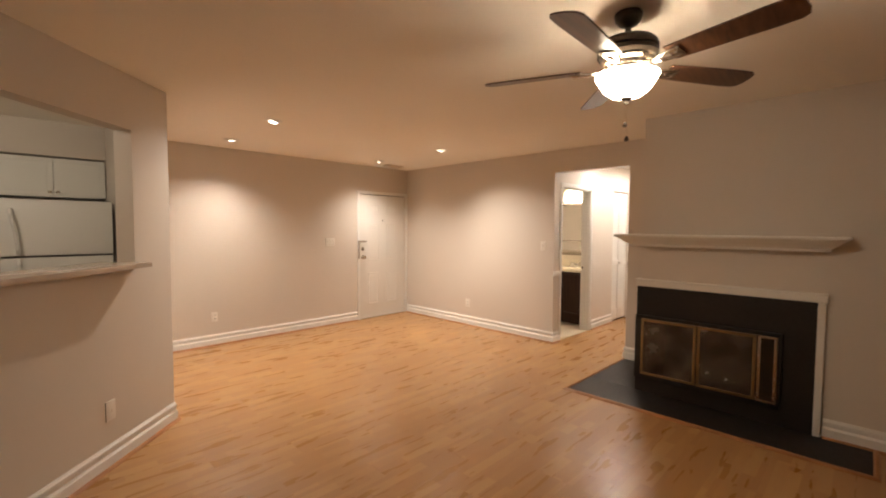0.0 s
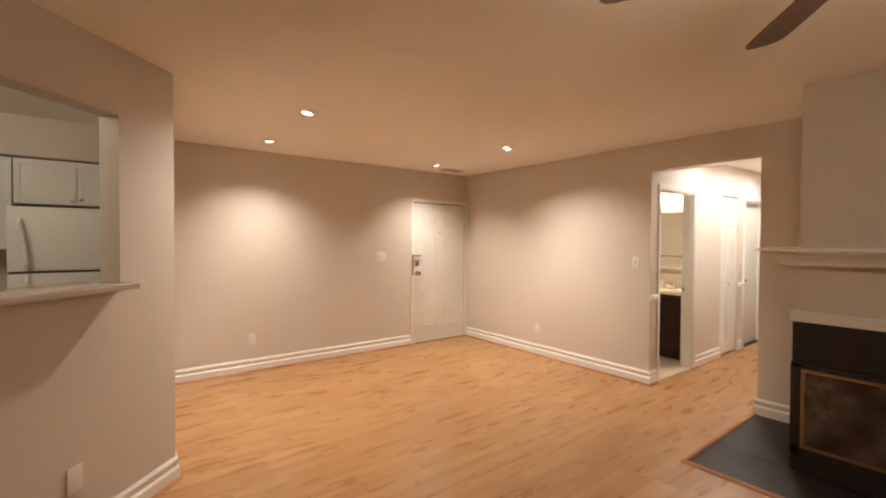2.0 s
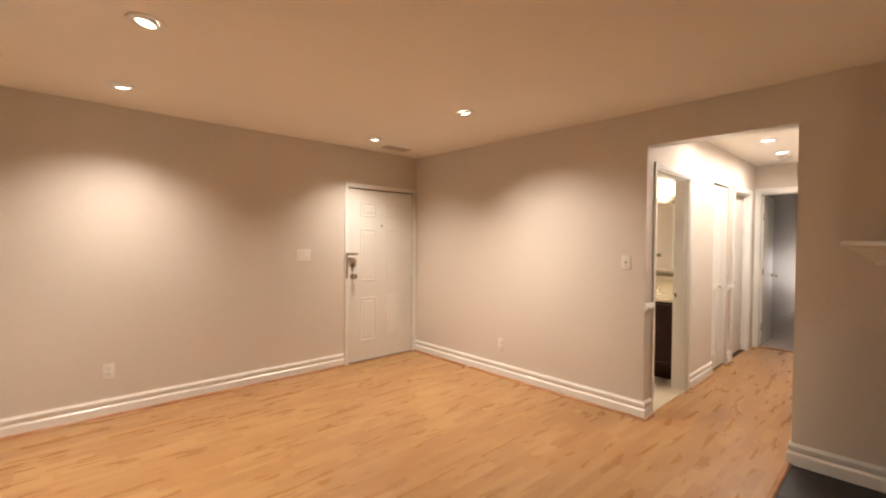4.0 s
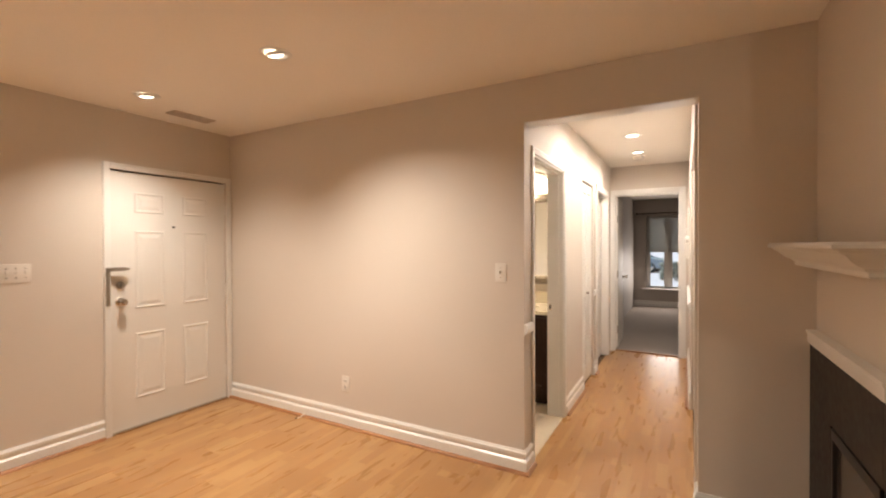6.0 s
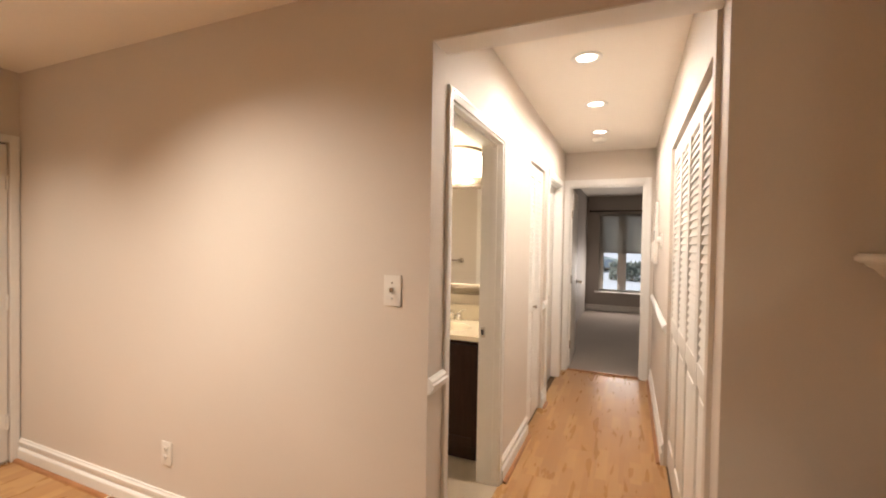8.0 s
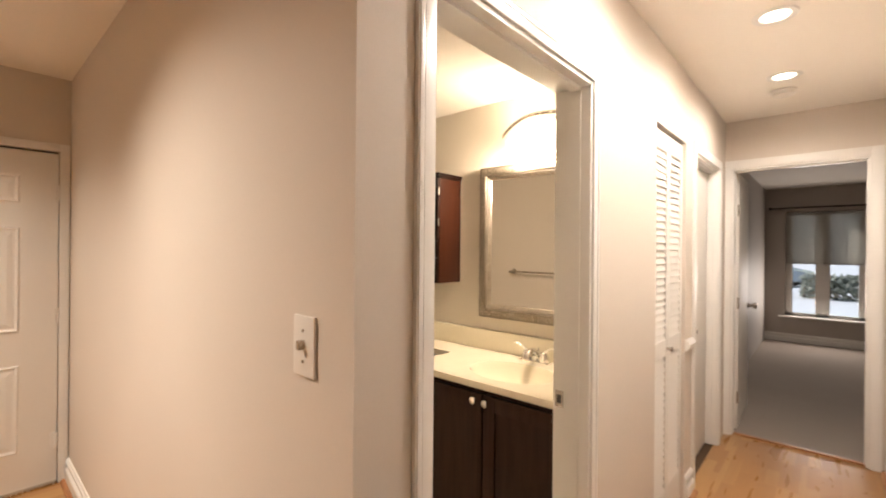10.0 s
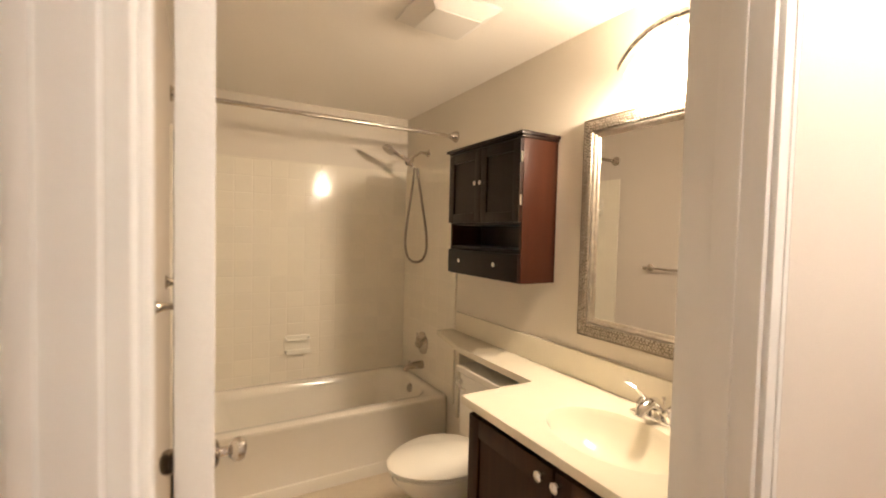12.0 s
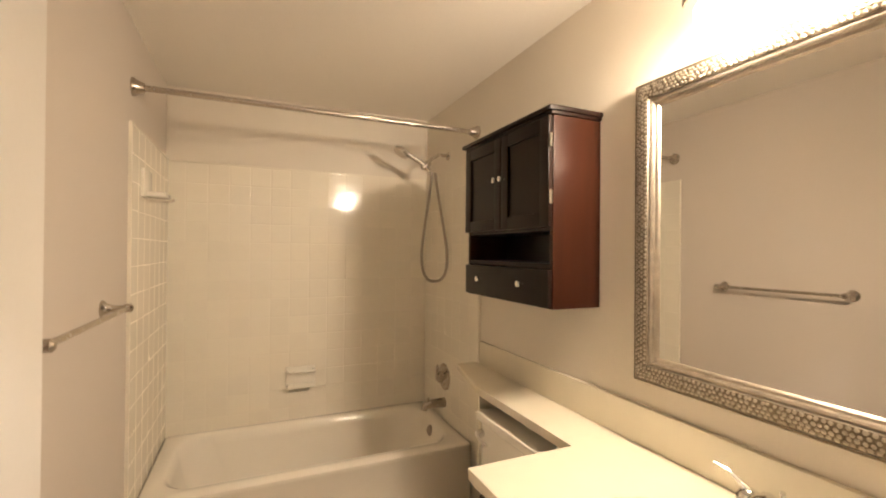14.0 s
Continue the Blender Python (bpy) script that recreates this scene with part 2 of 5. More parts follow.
MAHOGANY = streaked("mahogany_side", (0.022, 0.0065, 0.003), (0.036, 0.0105, 0.005), 0.30, along=(14, 14, 1.5), coat=0.1)
VANITY = streaked("dark_brown_cabinet", (0.026, 0.011, 0.006), (0.044, 0.020, 0.011), 0.42, along=(20, 20, 2.0))
for wood in (ESPRESSO, MAHOGANY, VANITY):
    wood.node_tree.nodes["Principled BSDF"].inputs["Specular IOR Level"].default_value = 0.18
MARBLE = material("cream_cultured_marble", (0.77, 0.71, 0.565), 0.13, grain=0.02, scale=12, blotch=0.04, blotch_scale=6, coat=0.3)
PORCELAIN = material("white_porcelain", (0.87, 0.83, 0.73), 0.10, grain=0.015, scale=20, coat=0.3)
TUB = material("white_tub_enamel", (0.85, 0.80, 0.70), 0.12, grain=0.015, scale=20, blotch=0.02, coat=0.2)
TILE = material("cream_glazed_tile", (0.84, 0.785, 0.665), 0.12, grain=0.02, scale=14, vary=0.02, bump=0.12, coat=0.1)
GROUT = material("pale_grout", (0.80, 0.745, 0.63), 0.5, grain=0.04, scale=90)
VINYL = material("cream_bath_floor", (0.62, 0.53, 0.40), 0.35, grain=0.06, scale=30, blotch=0.05)
CARPET = material("grey_beige_carpet", (0.33, 0.28, 0.24), 1.0, grain=0.3, scale=500, bump=1.0, blotch=0.06, blotch_scale=3)
SHADE = material("grey_roller_shade", (0.60, 0.59, 0.57), 0.8, grain=0.05, scale=300, bump=0.2)
sn, sl = SHADE.node_tree.nodes, SHADE.node_tree.links
glow = sn.new("ShaderNodeBsdfTranslucent")
glow.inputs["Color"].default_value = (0.78, 0.75, 0.70, 1)
blend = sn.new("ShaderNodeMixShader")
blend.inputs[0].default_value = 0.6
sl.new(sn["Principled BSDF"].outputs[0], blend.inputs[1])
sl.new(glow.outputs[0], blend.inputs[2])
sl.new(blend.outputs[0], sn["Material Output"].inputs["Surface"])
SILVER = material("silver_leaf_frame", (0.44, 0.39, 0.32), 0.36, metal=0.9, grain=0.30, scale=40, blotch=0.2, blotch_scale=12)
# hammered beads over the antique silver
hn, hl = SILVER.node_tree.nodes, SILVER.node_tree.links
bead = hn.new("ShaderNodeTexVoronoi")
bead.inputs["Scale"].default_value = 150
hl.new(hn["Texture Coordinate"].outputs["Object"], bead.inputs["Vector"])
dome = hn.new("ShaderNodeMapRange")
dome.inputs[1].default_value, dome.inputs[2].default_value, dome.inputs[3].default_value, dome.inputs[4].default_value = 0.0, 0.7, 1.0, 0.0
hl.new(bead.outputs["Distance"], dome.inputs[0])
ham = hn.new("ShaderNodeBump")
ham.inputs["Strength"].default_value, ham.inputs["Distance"].default_value = 0.35, 0.002
hl.new(dome.outputs[0], ham.inputs["Height"])
hl.new(ham.outputs[0], hn["Principled BSDF"].inputs["Normal"])
# darker antique silver: the shade in the beads' crevices is put into its colour
CREVICE_SILVER = material("crevice_shaded_silver", (0.18, 0.145, 0.105), 0.5, metal=0.8, grain=0.3, scale=60)
MIRROR = material("mirror_silvering", (0.90, 0.90, 0.88), 0.012, metal=1.0)
PANE = glass("window_glass")
SNOW = material("bright_pavement", (0.62, 0.63, 0.66), 0.9, grain=0.1, scale=6, blotch=0.1, blotch_scale=0.3)
CAR = material("dark_car_paint", (0.30, 0.34, 0.42), 0.25, metal=0.3, coat=0.6, grain=0.02)
TYRE = material("tyre_rubber", (0.02, 0.02, 0.02), 0.85, grain=0.1)
LEAF = material("hedge_leaf", (0.20, 0.22, 0.18), 0.6, grain=0.25, scale=6, vary=0.2)
BRICKISH = material("far_house_brick", (0.30, 0.20, 0.16), 0.85, grain=0.15, scale=12, blotch=0.1)

# ---- building helpers ----


def box(bm, x0, x1, y0, y1, z0, z1, bevel=0.0, seg=2):
    r = bmesh.ops.create_cube(bm, size=1.0)
    bmesh.ops.transform(bm, verts=r["verts"], matrix=Matrix.LocRotScale(
        ((x0 + x1) / 2, (y0 + y1) / 2, (z0 + z1) / 2), None, (abs(x1 - x0), abs(y1 - y0), abs(z1 - z0))))
    if bevel:
        es = list({e for v in r["verts"] for e in v.link_edges})
        bmesh.ops.bevel(bm, geom=es, offset=bevel, segments=seg, profile=0.7, affect="EDGES")
    return r["verts"]


def rod(bm, p, q, r0, r1=None, seg=14, caps=True):
    p, q = Vector(p), Vector(q)
    r = bmesh.ops.create_cone(bm, cap_ends=caps, segments=seg, radius1=r0, radius2=r0 if r1 is None else r1, depth=(q - p).length)
    turn = (q - p).to_track_quat("Z", "Y").to_matrix().to_4x4()
    bmesh.ops.transform(bm, verts=r["verts"], matrix=Matrix.Translation((p + q) / 2) @ turn)
    return r["verts"]


def lathe(bm, profile, m=None, seg=32):
    """Turns (radius, height) pairs about z, then moves them by m."""
    m = m or Matrix()
    rings = []
    for r, z in profile:
        if r < 1e-6:
            rings.append([bm.verts.new(m @ Vector((0, 0, z)))])
        else:
            rings.append([bm.verts.new(m @ Vector((r * math.cos(2 * math.pi * k / seg), r * math.sin(2 * math.pi * k / seg), z))) for k in range(seg)])
    for a, b in zip(rings, rings[1:]):
        for k in range(seg):
            k2 = (k + 1) % seg
            if len(a) == 1 and len(b) == 1:
                continue
            if len(a) == 1:
                bm.faces.new((a[0], b[k2], b[k]))
            elif len(b) == 1:
                bm.faces.new((a[k], a[k2], b[0]))
            else:
                bm.faces.new((a[k], a[k2], b[k2], b[k]))
    return rings


def tube(bm, pts, r, seg=10):
    """A round bar along a line of points."""
    pts = [Vector(p) for p in pts]
    rings, up = [], None
    for i, p in enumerate(pts):
        d = (pts[min(i + 1, len(pts) - 1)] - pts[max(i - 1, 0)]).normalized()
        if up is None:
            up = d.orthogonal().normalized()
        up = (up - d * up.dot(d)).normalized()
        side = d.cross(up)
        rr = r[i] if isinstance(r, (list, tuple)) else r
        rings.append([bm.verts.new(p + rr * (math.cos(2 * math.pi * k / seg) * up + math.sin(2 * math.pi * k / seg) * side)) for k in range(seg)])
    for a, b in zip(rings, rings[1:]):
        for k in range(seg):
            bm.faces.new((a[k], a[(k + 1) % seg], b[(k + 1) % seg], b[k]))
    bm.faces.new(rings[0][::-1])
    bm.faces.new(rings[-1])


def sweep(bm, path, profile):
    """Sweeps a closed profile of (out, up) along a level path with mitred corners; out is to the right of the way."""
    path = [Vector(p) for p in path]
    rings = []
    for i, p in enumerate(path):
        d0 = (p - path[i - 1]).normalized() if i else (path[1] - p).normalized()
        d1 = (path[i + 1] - p).normalized() if i < len(path) - 1 else d0
        n0, n1 = Vector((d0.y, -d0.x, 0)), Vector((d1.y, -d1.x, 0))
        miter = (n0 + n1).normalized()
        miter /= max(0.2, miter.dot(n0))
        rings.append([bm.verts.new(p + miter * o + Vector((0, 0, u))) for o, u in profile])
    k = len(profile)
    for a, b in zip(rings, rings[1:]):
        for j in range(k):
            bm.faces.new((a[j], a[(j + 1) % k], b[(j + 1) % k], b[j]))
    bm.faces.new(rings[0][::-1])
    bm.faces.new(rings[-1])


def mesh_of(name, bm, mat, smooth=None):
    bmesh.ops.recalc_face_normals(bm, faces=bm.faces)
    me = bpy.data.meshes.new(name)
    if smooth is not None:
        lim = radians(smooth)
        for f in bm.faces:
            f.smooth = True
        for e in bm.edges:
            if len(e.link_faces) == 2 and e.calc_face_angle(0) > lim:
                e.smooth = False
    bm.to_mesh(me)
    bm.free()
    me.materials.append(mat)
    return me


def part(name, bm, mat, parent=None, label="", smooth=35):
    ob = new(name, mesh_of(name, bm, mat, smooth))
    if parent is not None:
        ob.parent = parent
        ob.matrix_parent_inverse = parent.matrix_world.inverted()
    if label:
        ob["label"] = label
    return ob


def thing(name, x, y, z, label, category, group="", kind=""):
    ob = new(name)
    ob.empty_display_size = 0.1
    ob.matrix_world = pose(x, y, z)
    return tagged(ob, label, category, group, kind)


def structure(name, bm, mat, label, category, smooth=None):
    return tagged(part(name, bm, mat, None, "", smooth), label, category, "", "structure")


def solid(name, mat, label, category, *boxes):
    bm = bmesh.new()
    for b in boxes:
        box(bm, *b)
    return structure(name, bm, mat, label, category)


def one(name, mat, parent, x0, x1, y0, y1, z0, z1, bevel=0.0, label="", seg=2):
    bm = bmesh.new()
    box(bm, x0, x1, y0, y1, z0, z1, bevel, seg)
    return part(name, bm, mat, parent, label)

# ---- the shell of the rooms ----
WX, WY = -2.6, -2.2      # walls behind the camera
solid("wall_entry", WALL, "greige painted wall with the entry door", "wall",
      (0.50, 3.700, Y1, Y1 + 0.14, 0, H), (4.630, 4.81, Y1, Y1 + 0.14, 0, H), (3.700, 4.630, Y1, Y1 + 0.14, 1.995, H))
solid("wall_hall_opening", WALL, "greige painted wall with the hall opening", "wall",
      (X1, X1B, YL, Y1, 0, H), (X1, X1B, 1.615, 2.085, 0, H), (X1, X1B, 2.085, YL, 2.172, H))
solid("wall_chimney_breast", WALL, "greige painted chimney breast", "wall",
      (3.825, X1, 1.595, 1.615, 0, H), (3.825, 3.845, WY, 0.62, 0, H), (3.825, 3.845, 0.62, 1.595, 0.66, H), (3.825, 3.845, 0.62, 1.595, 0, 0.02),
      (X1, X1B, WY, 1.615, 0, H))
solid("wall_south", WALL, "greige painted wall", "wall", (WX, X1, WY - 0.12, WY, 0, H))
solid("wall_west", WALL, "greige painted wall", "wall", (WX - 0.12, WX, WY - 0.12, 6.03, 0, H))
solid("wall_hall_left", WALL, "light painted hall wall with door openings", "wall",
      (X1B, 4.867, YL, YLB, 0, H), (5.672, 6.42, YL, YLB, 0, H), (6.99, 7.21, YL, YLB, 0, H), (7.95, XE, YL, YLB, 0, H),
      (4.867, 5.672, YL, YLB, 2.01, H), (6.42, 6.99, YL, YLB, 2.045, H), (7.21, 7.95, YL, YLB, 2.03, H))
solid("wall_hall_right", WALL, "light painted hall wall with a closet opening", "wall",
      (X1B, 4.86, YR - 0.12, YR, 0, H), (6.36, XE, YR - 0.12, YR, 0, H), (4.86, 6.36, YR - 0.12, YR, 2.045, H))
solid("wall_hall_end", WALL, "light painted wall round the bedroom door", "wall",
      (XE, XE + 0.12, YR - 0.12, 2.195, 0, H), (XE, XE + 0.12, 2.970, YLB + 0.1, 0, H), (XE, XE + 0.12, 2.195, 2.970, 2.072, H))
solid("wall_bath_mirror", WALL_BATH, "cream painted bathroom wall", "wall", (XB, XB + 0.04, YLB, YB + 0.1, 0, H))
solid("wall_bath_back", WALL_BATH, "cream painted bathroom wall above the tub", "wall", (X1B, XB, YB, YB + 0.1, 0, H))
# closets and the side room behind the hall doors
solid("wall_closets", TRIM, "white painted closet walls", "wall",
      (6.42, 7.05, 3.70, 3.75, 0, H), (7.01, 7.05, YLB, 3.70, 0, H),
      (X1B, 6.46, 1.45, 1.50, 0, H), (6.41, 6.46, 1.50, YR - 0.12, 0, H))
# diagonal kitchen wall with the pass-through
KC = Vector((0.655, 3.85, 0))          # free corner of the wall
KD = Vector((-0.7071, -0.7071, 0))    # away from the corner
KM = Matrix.Translation(KC) @ pose(0, 0, 0, 0, 0, -135)   # local x runs along the wall, local y points to the living room
bm = bmesh.new()
for b in ((0, 0.372, -0.115, 0, 0, H), (2.6, 4.6, -0.115, 0, 0, H), (0.372, 2.6, -0.115, 0, 0, 1.20), (0.372, 2.6, -0.115, 0, 2.090, H)):
    box(bm, *b)
bmesh.ops.transform(bm, verts=bm.verts, matrix=KM)
structure("wall_kitchen", bm, WALL, "greige painted half wall with a kitchen pass-through", "wall")
solid("wall_dining", WALL, "greige painted wall", "wall", (0.52, 0.655, 3.85, Y1, 0, H))
solid("wall_kitchen_back", WALL, "greige painted kitchen wall", "wall", (WX, 0.50, 5.91, 6.03, 0, H))
# ceilings
solid("ceiling_living", CEIL, "warm white painted ceiling", "ceiling", (WX, X1B, WY, Y1, H, H + 0.1), (WX, 0.52, Y1, 6.0, H, H + 0.1))
solid("ceiling_hall", CEIL, "white painted hall ceiling", "ceiling", (X1B, XE + 0.12, 1.45, YLB + 0.7, H + 0.002, H + 0.1))
solid("ceiling_bath", CEIL, "white painted bathroom ceiling", "ceiling", (X1B, XB, YLB, YB, BATH_H, BATH_H + 0.08))
# floors under the boards, bathroom floor, bedroom carpet
solid("floor_base", UNDER, "dark underlay beneath the laminate", "floor", (WX, XE, WY, Y1 + 0.16, -0.12, -0.010))
solid("floor_bath", VINYL, "cream vinyl bathroom floor", "floor", (4.867, 5.672, YL, YLB, -0.0098, 0.004), (X1B, XB, YLB, YB, -0.0098, 0.004))
# bedroom shell
BX = 13.0
solid("floor_bedroom", CARPET, "grey beige bedroom carpet", "floor", (XE + 0.06, BX, -0.6, 3.30, -0.1, 0.010))
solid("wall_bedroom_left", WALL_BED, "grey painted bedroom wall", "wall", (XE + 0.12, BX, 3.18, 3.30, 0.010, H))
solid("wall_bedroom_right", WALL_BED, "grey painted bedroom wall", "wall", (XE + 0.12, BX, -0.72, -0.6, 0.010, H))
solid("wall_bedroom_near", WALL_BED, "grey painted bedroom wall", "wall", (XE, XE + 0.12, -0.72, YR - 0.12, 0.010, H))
WIN = (1.98, 2.92, 0.42, 2.06)
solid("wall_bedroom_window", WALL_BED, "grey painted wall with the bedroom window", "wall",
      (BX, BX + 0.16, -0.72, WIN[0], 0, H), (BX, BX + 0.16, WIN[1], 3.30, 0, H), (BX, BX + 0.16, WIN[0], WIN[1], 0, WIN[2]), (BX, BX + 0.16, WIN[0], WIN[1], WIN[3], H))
solid("ceiling_bedroom", CEIL, "white bedroom ceiling", "ceiling", (XE + 0.12, BX + 0.16, -0.72, 3.30, H, H + 0.1))
# rooms beyond closed doors stay closed
solid("wall_outer", WALL, "plain wall closing the side room", "wall", (7.2, 8.2, 3.75, 3.80, 0, H))

# ---- baseboards, chair rails, trims ----
BASE = [(0, 0), (0.020, 0), (0.020, 0.070), (0.017, 0.076), (0.008, 0.084), (0.008, 0.095), (0.013, 0.099), (0.015, 0.107), (0.015, 0.124), (0.009, 0.131), (0.006, 0.140), (0, 0.140)]
QUARTER = [(0.018, 0), (0.042, 0), (0.039, 0.009), (0.032, 0.015), (0.018, 0.018)]


def baseboard(name, path, label="white moulded baseboard with two grooves", shoe=True):
    ob = thing(name, path[0][0], path[0][1], 0, label, "baseboard", "", "structure")
    bm = bmesh.new()
    sweep(bm, [(x, y, 0) for x, y in path], BASE)
    part("board", bm, TRIM, ob, smooth=20)
    if shoe:
        bm = bmesh.new()
        sweep(bm, [(x, y, 0) for x, y in path], QUARTER)
        part("shoe_strip", bm, FLOOR_TRIM, ob, "reddish wood shoe strip")
    return ob


ke = KC + KD * 4.2
baseboard("baseboard_entry", [(0.655, Y1), (3.652, Y1)])
baseboard("baseboard_opening", [(X1, Y1), (X1, YL), (4.817, YL)])
baseboard("baseboard_chimney", [(X1B - 0.02, 2.086), (X1, 2.086), (X1, 1.645)], shoe=False)
baseboard("baseboard_kitchen", [(ke.x, ke.y), (KC.x, KC.y), (0.655, 5.85)])
baseboard("baseboard_breast", [(3.825, 0.352), (3.825, WY + 0.02)])
baseboard("baseboard_hall_left", [(5.713, YL), (6.42, YL)])
baseboard("baseboard_hall_stub", [(6.991, YL), (7.146, YL)])
baseboard("baseboard_hall_right", [(8.232, YR), (6.36, YR)])
baseboard("baseboard_bedroom", [(BX, 3.178), (BX, -0.598)], shoe=False)

RAIL = [(0, 0), (0.012, 0), (0.014, 0.010), (0.024, 0.018), (0.026, 0.034), (0.020, 0.040), (0.020, 0.048), (0.010, 0.058), (0, 0.060)]


def chair_rail(name, path, z=0.86):
    bm = bmesh.new()
    sweep(bm, [(x, y, z) for x, y in path], RAIL)
    structure(name, bm, TRIM, "white moulded chair rail", "chair rail", 20)


chair_rail("trim_rail_corner", [(X1, YL), (4.817, YL)])
chair_rail("trim_rail_left", [(6.991, YL), (7.146, YL)])
chair_rail("trim_rail_right", [(8.232, YR), (6.36, YR)])


def casing(name, axis, face, side, a0, a1, top, width=0.062, depth=0.014, label="white moulded door casing", bottom=0.0, bead=0.003):
    """Door trim on a wall. axis: the way the wall runs; face: its plane; side: +1 or -1 for where the trim stands out."""
    ob = thing(name, a0 if axis == "x" else face, face if axis == "x" else a0, bottom, label, "door trim", "", "structure")
    for nm, u0, u1, z0, z1 in (("side_casing", a0 - width, a0, bottom, top + width), ("side_casing", a1, a1 + width, bottom, top + width), ("head_casing", a0, a1, top, top + width)):
        bm = bmesh.new()
        f0, f1 = sorted((face, face + side * depth))
        if axis == "x":
            box(bm, u0, u1, f0, f1, z0, z1, 0.004)
        else:
            box(bm, f0, f1, u0, u1, z0, z1, 0.004)
        # raised outer bead
        k0, k1 = sorted((face + side * (depth - 0.001), face + side * (depth + bead)))
        if nm == "head_casing":
            b = (u0, u1, z1 - 0.018, z1 - 0.004)
        elif u0 < a0:
            b = (u0 + 0.004, u0 + 0.018, z0, z1 - 0.004)
        else:
            b = (u1 - 0.018, u1 - 0.004, z0, z1 - 0.004)
        if axis == "x":
            box(bm, b[0], b[1], k0, k1, b[2], b[3], 0.003)
        else:
            box(bm, k0, k1, b[0], b[1], b[2], b[3], 0.003)
        part(nm, bm, TRIM, ob)
    return ob


def lining(name, axis, p0, p1, a0, a1, top, t=0.014, stop=None):
    """Jamb boards inside an opening between the planes p0 and p1, with a stop strip."""
    ob = thing(name, a0 if axis == "x" else p0, p0 if axis == "x" else a0, 0, "white painted door jamb with stop", "door jamb", "", "structure")
    def put(nm, u0, u1, q0, q1, z0, z1):
        if axis == "x":
            one(nm, TRIM, ob, u0, u1, q0, q1, z0, z1, 0.002)
        else:
            one(nm, TRIM, ob, q0, q1, u0, u1, z0, z1, 0.002)
    put("jamb", a0, a0 + t, p0, p1, 0.004, top)
    put("jamb", a1 - t, a1, p0, p1, 0.004, top)
    put("head", a0 + t, a1 - t, p0, p1, top - t, top)
    if stop:
        s0, s1 = stop
        put("stop", a0 + t, a0 + t + 0.007, s0, s1, 0.004, top - t)
        put("stop", a1 - t - 0.005, a1 - t, s0, s1, 0.004, top - t)
        put("stop", a0 + t + 0.007, a1 - t - 0.005, s0, s1, top - t - 0.011, top - t)
    return ob


casing("trim_entry_door", "x", Y1, -1, 3.700, 4.630, 1.995, 0.046)
casing("trim_bath_door", "x", YL, -1, 4.867, 5.672, 2.01, 0.047, 0.011, bead=0.002)
casing("trim_side_door", "x", YL, -1, 7.21, 7.95, 2.03)
casing("trim_bedroom_door", "y", XE, -1, 2.195, 2.970, 2.072)
lining("trim_bath_jamb", "x", YL - 0.002, YLB + 0.002, 4.867, 5.672, 2.01, stop=(3.045, 3.085))
lining("trim_side_jamb", "x", YL - 0.002, YLB + 0.002, 7.21, 7.95, 2.03, stop=(3.04, 3.075))
lining("trim_bedroom_jamb", "y", XE - 0.002, XE + 0.122, 2.195, 2.970, 2.072, stop=(8.27, 8.315))
solid("trim_opening_head", TRIM, "white painted soffit of the hall opening", "trim", (X1 + 0.003, X1B - 0.002, 2.087, YL - 0.002, 2.166, 2.171))

# ---- doors ----


def panel_door(name, width, height, label, thick=0.04, handed=1):
    """A six-panel door standing on z=0, hinge edge at local x=0, face towards local -y."""
    ob = thing(name, 0, 0, 0, label, "door")
    one("leaf", DOOR, ob, 0, width, 0, thick, 0, height, 0.003)
    st, mid = 0.165 * width / 0.92, 0.145 * width / 0.92
    pw = (width - 2 * st - mid) / 2
    rows = ((0.221, 0.733), (0.925, 1.535), (1.674, 1.837))
    k = height / 1.985
    for face, sgn in ((0.0, -1), (thick, 1)):
        for c in range(2):
            x0 = st + c * (pw + mid)
            for z0, z1 in rows:
                z0, z1 = z0 * k, z1 * k
                bm = bmesh.new()
                # a sunk moulding ring and a raised field
                prof = [(0.0, 0.0003), (0.010, 0.0065), (0.021, 0.0008), (0.030, 0.0008), (0.054, 0.0062)]
                loops = []
                for inset, out in prof:
                    y = face + sgn * out
                    loops.append([bm.verts.new(v) for v in ((x0 + inset, y, z0 + inset), (x0 + pw - inset, y, z0 + inset), (x0 + pw - inset, y, z1 - inset), (x0 + inset, y, z1 - inset))])
                for a, b in zip(loops, loops[1:]):
                    for j in range(4):
                        bm.faces.new((a[j], a[(j + 1) % 4], b[(j + 1) % 4], b[j]))
                bm.faces.new(loops[-1])
                part("panel", bm, DOOR, ob, smooth=None)
    return ob


def flush_door(name, width, height, label, thick=0.035):
    ob = thing(name, 0, 0, 0, label, "door")
    one("leaf", DOOR, ob, 0, width, 0, thick, 0, height, 0.003)
    return ob


def knob(parent, x, y, z, sgn, mat=STEEL, name="door_knob"):
    bm = bmesh.new()
    m = Matrix.Translation((x, y, z)) @ pose(0, 0, 0, 90 if sgn < 0 else -90)
    lathe(bm, [(0, 0), (0.032, 0), (0.032, 0.004), (0.026, 0.010), (0.012, 0.014), (0.010, 0.030), (0.018, 0.036), (0.026, 0.044), (0.028, 0.054), (0.024, 0.064), (0.012, 0.070), (0, 0.071)], m, 24)
    return part(name, bm, mat, parent, "round brushed nickel knob")


